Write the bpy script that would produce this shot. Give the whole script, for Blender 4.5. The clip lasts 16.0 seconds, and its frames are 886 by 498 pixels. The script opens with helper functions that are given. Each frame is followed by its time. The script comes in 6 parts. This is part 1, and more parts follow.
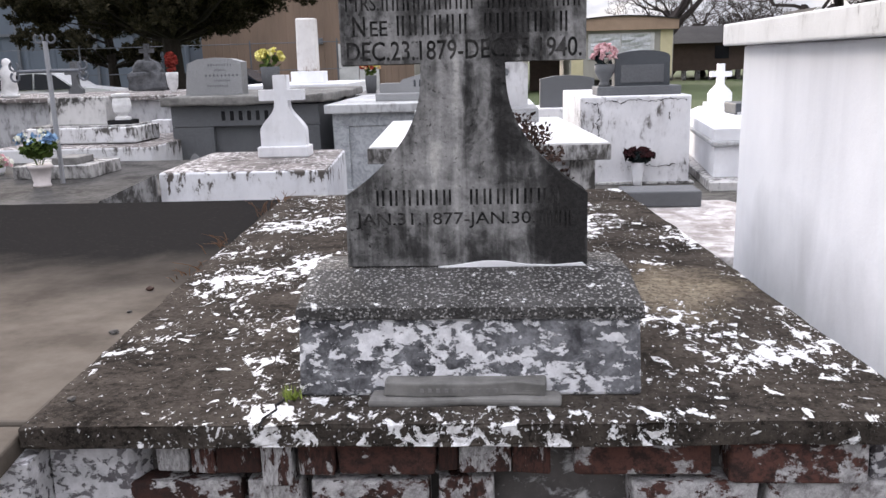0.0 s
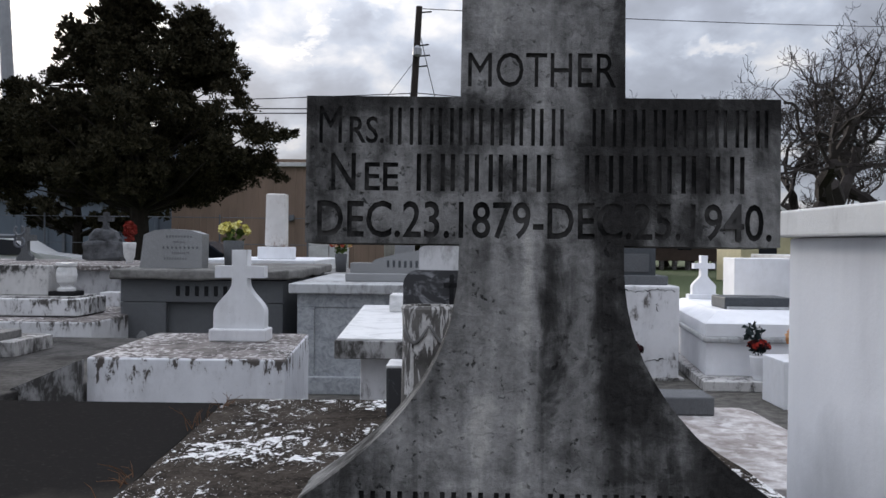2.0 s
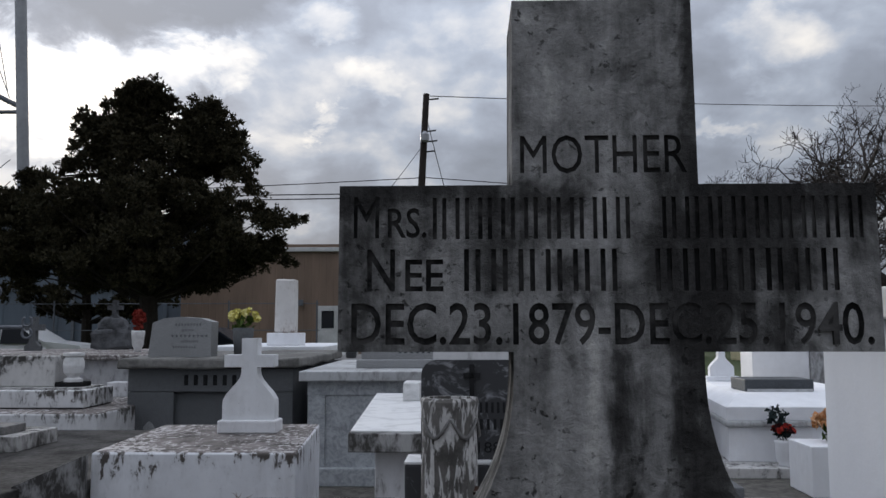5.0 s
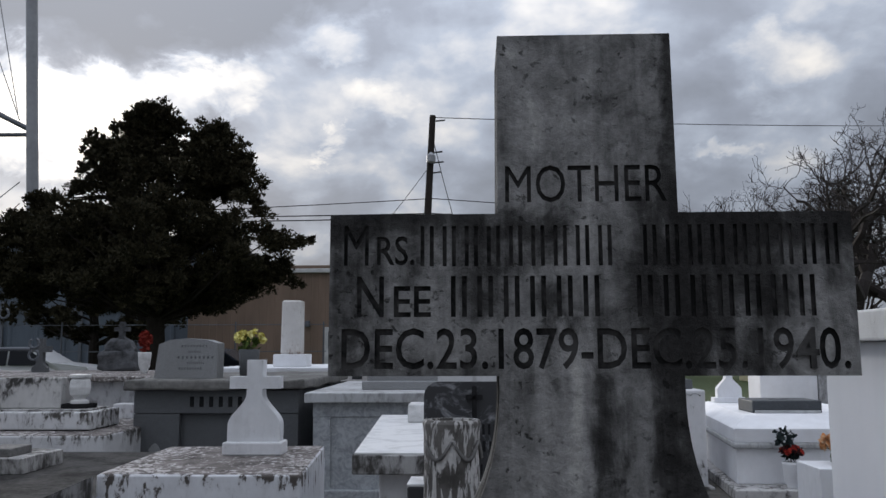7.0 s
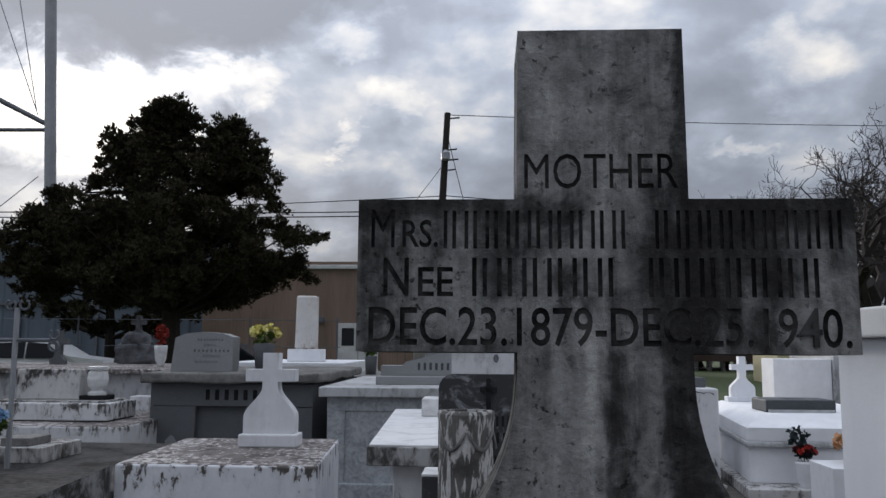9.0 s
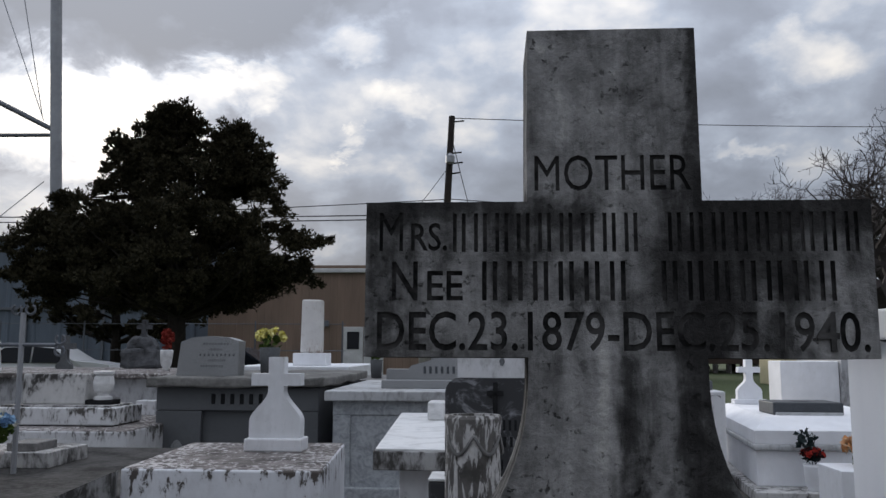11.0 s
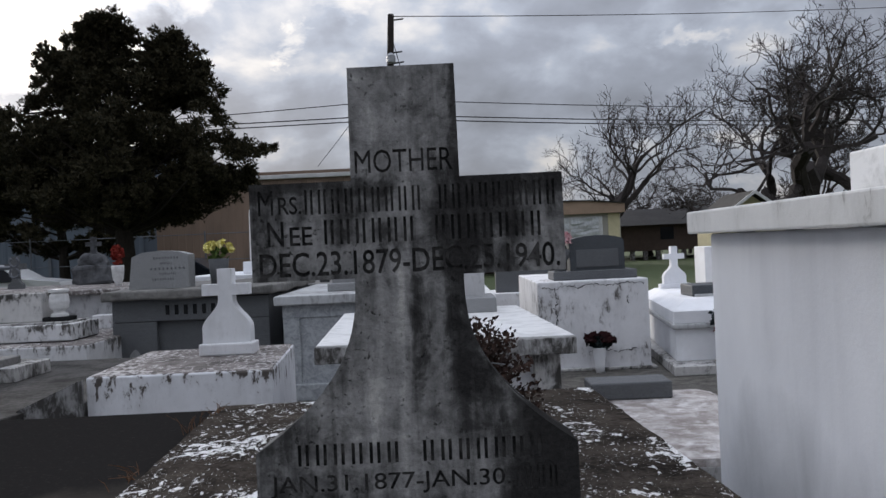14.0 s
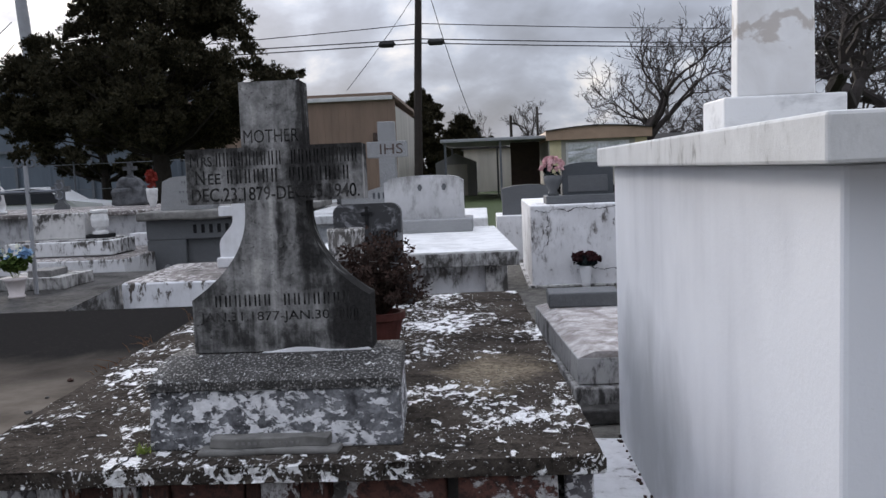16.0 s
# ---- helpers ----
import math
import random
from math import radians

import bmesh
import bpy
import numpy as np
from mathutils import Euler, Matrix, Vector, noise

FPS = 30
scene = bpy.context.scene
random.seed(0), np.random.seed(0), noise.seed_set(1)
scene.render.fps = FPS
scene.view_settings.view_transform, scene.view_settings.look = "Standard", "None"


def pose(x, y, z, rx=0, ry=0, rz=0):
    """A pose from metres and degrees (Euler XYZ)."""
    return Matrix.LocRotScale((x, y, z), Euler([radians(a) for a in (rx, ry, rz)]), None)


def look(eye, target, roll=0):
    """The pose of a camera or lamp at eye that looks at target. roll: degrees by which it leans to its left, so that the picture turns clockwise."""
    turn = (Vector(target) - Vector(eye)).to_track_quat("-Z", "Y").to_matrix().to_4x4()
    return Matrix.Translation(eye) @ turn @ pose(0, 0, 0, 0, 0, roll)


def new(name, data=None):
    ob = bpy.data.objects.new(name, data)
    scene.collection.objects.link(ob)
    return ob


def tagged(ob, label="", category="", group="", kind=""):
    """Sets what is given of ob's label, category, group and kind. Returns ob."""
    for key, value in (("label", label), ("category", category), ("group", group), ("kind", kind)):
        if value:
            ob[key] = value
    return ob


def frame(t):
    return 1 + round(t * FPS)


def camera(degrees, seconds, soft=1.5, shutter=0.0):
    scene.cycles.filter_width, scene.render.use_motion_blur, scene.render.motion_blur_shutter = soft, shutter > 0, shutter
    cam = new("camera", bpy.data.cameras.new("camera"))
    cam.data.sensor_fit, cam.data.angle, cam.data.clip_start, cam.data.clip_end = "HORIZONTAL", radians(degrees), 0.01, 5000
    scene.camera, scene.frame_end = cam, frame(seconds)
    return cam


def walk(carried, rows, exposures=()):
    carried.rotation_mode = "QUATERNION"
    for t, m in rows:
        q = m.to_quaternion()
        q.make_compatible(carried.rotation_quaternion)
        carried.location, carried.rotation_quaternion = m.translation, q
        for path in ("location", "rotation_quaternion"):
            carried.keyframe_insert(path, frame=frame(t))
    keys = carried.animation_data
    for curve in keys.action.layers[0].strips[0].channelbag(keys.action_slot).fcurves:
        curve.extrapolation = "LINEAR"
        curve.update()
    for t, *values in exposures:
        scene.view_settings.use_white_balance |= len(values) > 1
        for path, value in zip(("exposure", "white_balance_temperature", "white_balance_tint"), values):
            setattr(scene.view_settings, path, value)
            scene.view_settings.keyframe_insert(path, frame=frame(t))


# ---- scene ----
cam = camera(56.7, 16.0)
PATH = [
    (0, (0.229, 0.0503, 1.4031), (0.105, 1.9967, 0.9603), -1.58),
    (0.5, (0.22, 0.2885, 1.4131), (0.044, 2.2591, 1.1197), -0.21),
    (1, (0.159, 0.4986, 1.4147), (0.025, 2.485, 1.224), 0.32),
    (1.5, (0.075, 0.6994, 1.4005), (0.063, 2.6978, 1.3226), -0.11),
    (2, (0.106, 0.7654, 1.4031), (0.069, 2.765, 1.3902), 0.68),
    (2.5, (0.085, 0.7935, 1.4085), (0.025, 2.7922, 1.4507), 1.06),
    (3, (0.067, 0.8226, 1.4129), (0.042, 2.8206, 1.499), 0.48),
    (3.5, (0.062, 0.8417, 1.4155), (0.034, 2.8373, 1.5457), 0.28),
    (4, (0.06, 0.8548, 1.4192), (0.017, 2.8483, 1.5745), 0.07),
    (6.5, (0.09, 0.8419, 1.4245), (0.024, 2.828, 1.6499), -0.14),
    (7, (0.087, 0.8329, 1.4257), (0.012, 2.8173, 1.6632), -0.15),
    (7.5, (0.081, 0.8127, 1.4171), (-0.011, 2.7957, 1.6605), 0.04),
    (8, (0.081, 0.7976, 1.4094), (-0.024, 2.7816, 1.6389), 0.34),
    (10.5, (0.082, 0.7955, 1.4085), (-0.031, 2.7783, 1.6449), 0.33),
    (11, (0.077, 0.8066, 1.4102), (-0.043, 2.7886, 1.6497), 0.23),
    (11.5, (0.076, 0.8057, 1.4142), (-0.0619, 2.7838, 1.6748), 0.12),
    (12, (0.074, 0.7846, 1.4117), (-0.069, 2.7589, 1.6974), 0.01),
    (12.5, (0.056, 0.7597, 1.4152), (-0.03, 2.7364, 1.7069), -0.15),
    (13, (0.042, 0.7075, 1.4093), (0.084, 2.6908, 1.6638), -1.17),
    (13.5, (0.127, 0.5603, 1.4014), (0.173, 2.5531, 1.5647), -1.37),
    (14, (0.23, 0.3962, 1.4418), (0.223, 2.3961, 1.4329), -2.6),
    (14.5, (0.269, 0.1343, 1.4053), (0.248, 2.1322, 1.3145), -3.61),
    (15, (0.358, -0.0952, 1.4781), (0.327, 1.8979, 1.3153), -2.92),
    (15.5, (0.544, -0.2808, 1.449), (0.436, 1.7085, 1.2733), -2.07),
    (16, (0.675, -0.4296, 1.4621), (0.569, 1.5583, 1.2695), -2.46),
]
walk(cam, [(t, look(eye, target, roll)) for t, eye, target, roll in PATH],
     exposures=[(0, 1.12, 6900, 16), (0.5, 0.96, 6900, 16), (1, 0.68, 6950, 16), (1.5, 0.42, 6650, 14), (2, 0.16, 6500, 12), (4, -0.3, 6400, 11), (8, -0.32, 6400, 11), (11.5, -0.34, 6400, 11), (12.5, -0.53, 6400, 11), (13.5, -0.52, 6450, 11), (14, -0.14, 6480, 12), (14.5, 0.09, 6500, 12), (15, 0.24, 6480, 12), (16, 0.31, 6450, 13)])

# ---- sky and sun: broken overcast, the low sun veiled ahead and to the left ----
SUN_AZ, SUN_EL = radians(-26.5), radians(14)
world = bpy.data.worlds.new("overcast_sky")
scene.world = world
world.use_nodes = True


def sky_nodes():
    nt = world.node_tree
    nt.nodes.clear()
    N, L = nt.nodes.new, nt.links.new
    out, bg = N("ShaderNodeOutputWorld"), N("ShaderNodeBackground")
    tc = N("ShaderNodeTexCoord")
    sep = N("ShaderNodeSeparateXYZ")
    L(tc.outputs["Generated"], sep.inputs[0])

    def math_node(op, a, b):
        n = N("ShaderNodeMath")
        n.operation = op
        for k, v in enumerate((a, b)):
            if isinstance(v, (int, float)):
                n.inputs[k].default_value = v
            else:
                L(v, n.inputs[k])
        return n.outputs[0]
    zz = math_node("MAXIMUM", math_node("ADD", sep.outputs[2], 0.50), 0.05)
    comb = N("ShaderNodeCombineXYZ")
    L(math_node("DIVIDE", sep.outputs[0], zz), comb.inputs[0])
    L(math_node("DIVIDE", sep.outputs[1], zz), comb.inputs[1])
    mp = N("ShaderNodeMapping")
    mp.inputs["Location"].default_value = (3.1, 0.7, 0)
    L(comb.outputs[0], mp.inputs[0])

    def cloud(scale, detail, rough, dist):
        n = N("ShaderNodeTexNoise")
        n.inputs["Scale"].default_value, n.inputs["Detail"].default_value, n.inputs["Roughness"].default_value = scale, detail, rough
        n.inputs["Distortion"].default_value = dist
        L(mp.outputs[0], n.inputs["Vector"])
        return n.outputs[0]
    mass = cloud(2.3, 3, 0.5, 0.15)
    puff = cloud(6.2, 7, 0.52, 0.15)
    shape = math_node("ADD", math_node("MULTIPLY", mass, 0.5), math_node("MULTIPLY", puff, 0.5))
    # banks and bright rifts: azimuth, elevation, half widths (degrees), amount
    az = math_node("MULTIPLY", math_node("ARCTAN2", sep.outputs[0], sep.outputs[1]), 57.296)
    ele = math_node("MULTIPLY", math_node("ARCSINE", sep.outputs[2], 0.0), 57.296)
    az = math_node("ADD", az, math_node("MULTIPLY", math_node("SUBTRACT", cloud(7.0, 5, 0.6, 0.3), 0.5), 9.0))
    ele = math_node("ADD", ele, math_node("MULTIPLY", math_node("SUBTRACT", cloud(9.0, 6, 0.62, 0.3), 0.5), 8.0))
    for a0, e0, wa, we, amount in ((-30, 22.5, 15, 3.8, -0.15), (-16, 23.5, 6, 3.5, -0.07), (-28.5, 14.6, 6.5, 3.2, 0.20), (-19, 17.5, 3.0, 1.8, 0.13), (-20.5, 13.5, 2.0, 2.2, 0.12), (-10, 21.5, 3.2, 1.6, 0.10), (20.5, 18.5, 3.0, 2.4, 0.085),
                                   (16.5, 12.7, 1.8, 0.9, 0.08), (-7, 17.2, 1.5, 1.0, 0.05), (-9.7, 14, 1.0, 0.7, 0.07), (4, 22, 6, 3, 0.05), (-11, 11, 5, 2.5, -0.04), (14, 10, 8, 2.5, -0.02), (27, 14, 5, 3, -0.04)):
        ex = math_node("DIVIDE", math_node("SUBTRACT", az, a0), wa)
        ey = math_node("DIVIDE", math_node("SUBTRACT", ele, e0), we)
        dd = math_node("ADD", math_node("MULTIPLY", ex, ex), math_node("MULTIPLY", ey, ey))
        shape = math_node("ADD", shape, math_node("MULTIPLY", math_node("MAXIMUM", math_node("SUBTRACT", 1.0, math_node("DIVIDE", dd, 1.7)), 0.0), amount))
    ramp = N("ShaderNodeValToRGB")
    el = ramp.color_ramp.elements
    el[0].position, el[0].color = 0.36, (0.23, 0.25, 0.29, 1)
    el[1].position, el[1].color = 0.66, (0.95, 0.90, 0.82, 1)
    e = el.new(0.47)
    e.color = (0.312, 0.342, 0.404, 1)
    e = el.new(0.525)
    e.color = (0.405, 0.448, 0.522, 1)
    e = el.new(0.57)
    e.color = (0.57, 0.585, 0.615, 1)
    L(shape, ramp.inputs[0])
    # an overcast sky is brightest overhead
    high = math_node("MAXIMUM", sep.outputs[2], 0.0)
    up = math_node("ADD", math_node("MULTIPLY", high, math_node("ADD", math_node("MULTIPLY", high, 1.3), 1.6)), 0.66)
    # and brighter on the sun's side than behind
    side = N("ShaderNodeVectorMath")
    side.operation = "DOT_PRODUCT"
    L(tc.outputs["Generated"], side.inputs[0])
    side.inputs[1].default_value = (math.sin(SUN_AZ - 0.5), math.cos(SUN_AZ - 0.5), 0.0)
    up = math_node("MULTIPLY", up, math_node("ADD", math_node("MULTIPLY", side.outputs["Value"], 0.30), 1.0))
    dome = N("ShaderNodeVectorMath")
    dome.operation = "SCALE"
    L(ramp.outputs[0], dome.inputs[0])
    L(up, dome.inputs["Scale"])
    sky = N("ShaderNodeTexSky")
    sky.sky_type, sky.sun_disc = "NISHITA", False
    sky.sun_elevation, sky.sun_rotation = SUN_EL, SUN_AZ
    # veil of light round the hidden sun
    d = Vector((math.sin(SUN_AZ) * math.cos(SUN_EL), math.cos(SUN_AZ) * math.cos(SUN_EL), math.sin(SUN_EL)))
    dot = N("ShaderNodeVectorMath")
    dot.operation = "DOT_PRODUCT"
    L(tc.outputs["Generated"], dot.inputs[0])
    dot.inputs[1].default_value = d
    glow = math_node("POWER", math_node("MAXIMUM", dot.outputs["Value"], 0.0), 110.0)
    wide = math_node("POWER", math_node("MAXIMUM", dot.outputs["Value"], 0.0), 14.0)
    amt = math_node("ADD", math_node("MULTIPLY", math_node("MULTIPLY", glow, math_node("MAXIMUM", math_node("MULTIPLY", math_node("SUBTRACT", shape, 0.42), 4.0), 0.0)), 0.75), math_node("MULTIPLY", wide, 0.03))
    lit = N("ShaderNodeMix")
    lit.data_type, lit.blend_type = "RGBA", "ADD"
    lit.inputs[0].default_value = 1.0
    tint = N("ShaderNodeVectorMath")
    tint.operation = "SCALE"
    tint.inputs[0].default_value = (1.0, 0.94, 0.84)
    L(amt, tint.inputs["Scale"])
    L(dome.outputs[0], lit.inputs[6])
    L(tint.outputs[0], lit.inputs[7])
    # a little clear sky between the clouds
    mix = N("ShaderNodeMix")
    mix.data_type, mix.blend_type = "RGBA", "ADD"
    mix.inputs[0].default_value = 0.004
    L(lit.outputs[2], mix.inputs[6])
    L(sky.outputs[0], mix.inputs[7])
    L(mix.outputs[2], bg.inputs[0])
    bg.inputs[1].default_value = 1.0
    L(bg.outputs[0], out.inputs[0])
    return d


SUN_DIR = sky_nodes()
sun = new("sun", bpy.data.lights.new("sun", "SUN"))
sun.data.energy, sun.data.angle, sun.data.color = 3.0, radians(12), (1.0, 0.94, 0.85)
sun.matrix_world = look(SUN_DIR * 60, (0, 0, 0))

# ---- materials ----
class Nodes:
    """A short hand for node materials in object or world coordinates."""

    def __init__(self, name, coords="Object"):
        self.m = bpy.data.materials.new(name)
        self.m.use_nodes = True
        self.nt = self.m.node_tree
        self.bsdf = self.nt.nodes["Principled BSDF"]
        self.tc = self.nt.nodes.new("ShaderNodeTexCoord").outputs["Object"]
        if coords == "World":
            self.tc = self.nt.nodes.new("ShaderNodeNewGeometry").outputs["Position"]

    def link(self, v, sock):
        if isinstance(v, bpy.types.NodeSocket):
            self.nt.links.new(v, sock)
        elif isinstance(v, tuple) and len(v) == 3 and sock.type == "RGBA":
            sock.default_value = (*v, 1)
        else:
            sock.default_value = v

    def scaled(self, s, loc=(0, 0, 0)):
        n = self.nt.nodes.new("ShaderNodeMapping")
        n.inputs["Scale"].default_value = s if isinstance(s, tuple) else (s, s, s)
        n.inputs["Location"].default_value = loc
        self.link(self.tc, n.inputs[0])
        return n.outputs[0]

    def noise(self, s, detail=5, rough=0.6, dist=0.0, loc=(0, 0, 0)):
        n = self.nt.nodes.new("ShaderNodeTexNoise")
        self.link(self.scaled(s, loc), n.inputs["Vector"])
        n.inputs["Scale"].default_value = 1.0
        n.inputs["Detail"].default_value, n.inputs["Roughness"].default_value, n.inputs["Distortion"].default_value = detail, rough, dist
        return n.outputs[0]

    def voronoi(self, s):
        n = self.nt.nodes.new("ShaderNodeTexVoronoi")
        self.link(self.scaled(s), n.inputs["Vector"])
        n.inputs["Scale"].default_value = 1.0
        return n.outputs[0]

    def ramp(self, v, lo, hi, a=0.0, b=1.0):
        n = self.nt.nodes.new("ShaderNodeMapRange")
        n.inputs[1].default_value, n.inputs[2].default_value, n.inputs[3].default_value, n.inputs[4].default_value = lo, hi, a, b
        self.link(v, n.inputs[0])
        return n.outputs[0]

    def math(self, op, a, b):
        n = self.nt.nodes.new("ShaderNodeMath")
        n.operation = op
        self.link(a, n.inputs[0])
        self.link(b, n.inputs[1])
        return n.outputs[0]

    def mix(self, f, a, b):
        n = self.nt.nodes.new("ShaderNodeMix")
        n.data_type = "RGBA"
        self.link(f, n.inputs[0])
        self.link(a, n.inputs[6])
        self.link(b, n.inputs[7])
        return n.outputs[2]

    def random(self):
        return self.nt.nodes.new("ShaderNodeObjectInfo").outputs["Random"]

    def island(self):
        return self.nt.nodes.new("ShaderNodeNewGeometry").outputs["Random Per Island"]

    def bump(self, h, strength=0.4, dist=0.01):
        n = self.nt.nodes.new("ShaderNodeBump")
        n.inputs["Strength"].default_value, n.inputs["Distance"].default_value = strength, dist
        self.link(h, n.inputs["Height"])
        self.link(n.outputs[0], self.bsdf.inputs["Normal"])

    def done(self, colour, rough=0.8, metal=0.0, spec=0.3):
        self.link(colour, self.bsdf.inputs["Base Color"])
        self.link(rough, self.bsdf.inputs["Roughness"])
        self.link(metal, self.bsdf.inputs["Metallic"])
        self.bsdf.inputs["Specular IOR Level"].default_value = spec
        return self.m


def plain(name, c, rough=0.7, metal=0.0, s=20.0, vary=0.25, spec=0.3, coords="Object"):
    n = Nodes(name, coords)
    f = n.noise(s, 5, 0.65)
    g = n.noise(s * 0.12, 3, 0.5)
    f2 = n.ramp(n.math("ADD", f, g), 0.7, 1.35)
    dark = tuple(v * (1 - vary) for v in c)
    light = tuple(min(1, v * (1 + vary * 0.6)) for v in c)
    n.bump(f, 0.25, 0.004)
    return n.done(n.mix(f2, dark, light), rough, metal, spec)


def flaking(name, base, paint, lo, hi, s=(14, 9, 14), base_dark=(0.03, 0.028, 0.025), paint_dirt=(0.45, 0.45, 0.46), coords="Object", rough=0.9, loc=(0, 0, 0)):
    """Old coating that has come away in flakes from the weathered ground beneath."""
    n = Nodes(name, coords)
    patch = n.noise(s, 9, 0.62, 0.5, loc)
    big = n.noise(1.7, 3, 0.5, 0, loc)
    keep = n.math("ADD", n.math("MULTIPLY", patch, 0.72), n.math("MULTIPLY", big, 0.28))
    mask = n.ramp(keep, lo, hi)
    grain = n.noise(160, 4, 0.7)
    stain = n.noise(5.5, 6, 0.65, 0.3)
    g = n.mix(n.ramp(stain, 0.35, 0.68), base_dark, base)
    g = n.mix(n.ramp(grain, 0.62, 0.75, 0, 0.45), g, (0.36, 0.36, 0.34))
    p = n.mix(n.ramp(n.noise(22, 6, 0.7), 0.4, 0.7), paint_dirt, paint)
    col = n.mix(mask, g, p)
    h = n.math("ADD", n.math("MULTIPLY", mask, 0.6), n.math("MULTIPLY", grain, 0.35))
    n.bump(h, 0.7, 0.006)
    return n.done(col, rough)


def old_concrete(name="stained_concrete"):
    """Cement of a grave marker: grey stone under black mould, washed pale where rain runs."""
    n = Nodes(name)
    sp = n.nt.nodes.new("ShaderNodeSeparateXYZ")
    n.link(n.tc, sp.inputs[0])
    streak = n.noise((34, 34, 3.2), 5, 0.6, 0.5)
    cloud = n.noise((13, 13, 9), 6, 0.62, 0.9, (0.62, 0, 0.31))
    broad = n.noise((5.5, 5.5, 4.5), 4, 0.55, 0.5, (1.9, 0.4, 0.9))
    mottle = n.noise(38, 7, 0.68, 0.4)
    fine = n.noise(150, 6, 0.7)
    wob_x = n.math("MULTIPLY", n.math("SUBTRACT", cloud, 0.5), 0.085)
    wob_z = n.math("MULTIPLY", n.math("SUBTRACT", n.noise((11, 11, 11), 5, 0.6, 0.6, (5, 2, 7)), 0.5), 0.085)
    px, pz = n.math("ADD", sp.outputs[0], wob_x), n.math("ADD", sp.outputs[2], wob_z)
    f = n.math("ADD", n.math("MULTIPLY", n.math("SUBTRACT", streak, 0.5), 0.95), n.math("MULTIPLY", n.math("SUBTRACT", cloud, 0.5), 0.85))
    f = n.math("ADD", f, n.math("MULTIPLY", n.math("SUBTRACT", broad, 0.5), 0.45))
    f = n.math("ADD", f, n.math("MULTIPLY", n.math("SUBTRACT", mottle, 0.5), 0.75))
    f = n.math("ADD", f, 0.475)
    # x, z, half width, half height, how much paler or darker
    for cx, cz, rx, rz, amount in (
            (0.275, 1.475, 0.080, 0.070, -0.23), (0.02, 1.527, 0.12, 0.016, -0.20), (0.07, 1.468, 0.13, 0.075, -0.10), (0.36, 1.525, 0.08, 0.020, -0.30), (0.248, 1.62, 0.010, 0.10, -0.30),
            (0.135, 1.562, 0.03, 0.02, 0.16), (0.365, 1.425, 0.035, 0.045, 0.16), (0.18, 1.635, 0.09, 0.055, 0.13), (0.145, 1.605, 0.03, 0.025, 0.20),
            (0.183, 1.475, 0.028, 0.09, 0.30), (0.155, 1.375, 0.020, 0.055, 0.42), (0.135, 1.43, 0.05, 0.022, 0.16), (0.07, 1.432, 0.05, 0.02, 0.14), (0.03, 1.458, 0.03, 0.015, 0.14),
            (0.205, 1.32, 0.018, 0.12, 0.20), (0.155, 1.26, 0.030, 0.07, 0.18), (0.245, 1.34, 0.022, 0.10, -0.30), (0.185, 1.33, 0.013, 0.10, -0.16), (0.125, 1.235, 0.028, 0.05, 0.16),
            (0.30, 1.24, 0.06, 0.08, -0.20), (0.37, 1.13, 0.045, 0.11, -0.45), (0.315, 1.10, 0.018, 0.045, -0.30), (0.03, 1.10, 0.05, 0.035, -0.14), (0.05, 1.20, 0.05, 0.03, -0.16), (0.20, 1.075, 0.18, 0.028, -0.16), (0.16, 1.135, 0.10, 0.06, 0.06)):
        ex = n.math("MULTIPLY", n.math("SUBTRACT", px, cx), 1 / rx)
        ez = n.math("MULTIPLY", n.math("SUBTRACT", pz, cz), 1 / rz)
        d = n.math("ADD", n.math("MULTIPLY", ex, ex), n.math("MULTIPLY", ez, ez))
        f = n.math("ADD", f, n.ramp(d, 0.25, 1.9, amount, 0.0))
    rp = n.nt.nodes.new("ShaderNodeValToRGB")
    el = rp.color_ramp.elements
    el[0].position, el[0].color = 0.12, (0.026, 0.025, 0.025, 1)
    el[1].position, el[1].color = 0.95, (0.50, 0.49, 0.47, 1)
    for at, v in ((0.30, 0.060), (0.44, 0.14), (0.60, 0.25), (0.76, 0.34)):
        e = el.new(at)
        e.color = (v * 1.01, v, v * 0.985, 1)
    n.link(f, rp.inputs[0])
    col = rp.outputs[0]
    grain = n.ramp(fine, 0.35, 0.68, 0.0, 0.35)
    col = n.mix(grain, col, (0.07, 0.069, 0.067))
    # lichen dots
    pits = n.math("MULTIPLY", n.ramp(n.noise(120, 4, 0.65, 0.3), 0.60, 0.66, 0, 0.75), n.ramp(broad, 0.46, 0.60))
    col = n.mix(pits, col, (0.018, 0.018, 0.018))
    n.bump(n.math("ADD", n.math("MULTIPLY", fine, 0.8), n.math("ADD", n.math("MULTIPLY", mottle, 1.0), n.math("MULTIPLY", pits, -0.7))), 0.8, 0.004)
    return n.done(col, 0.95, 0, 0.0)


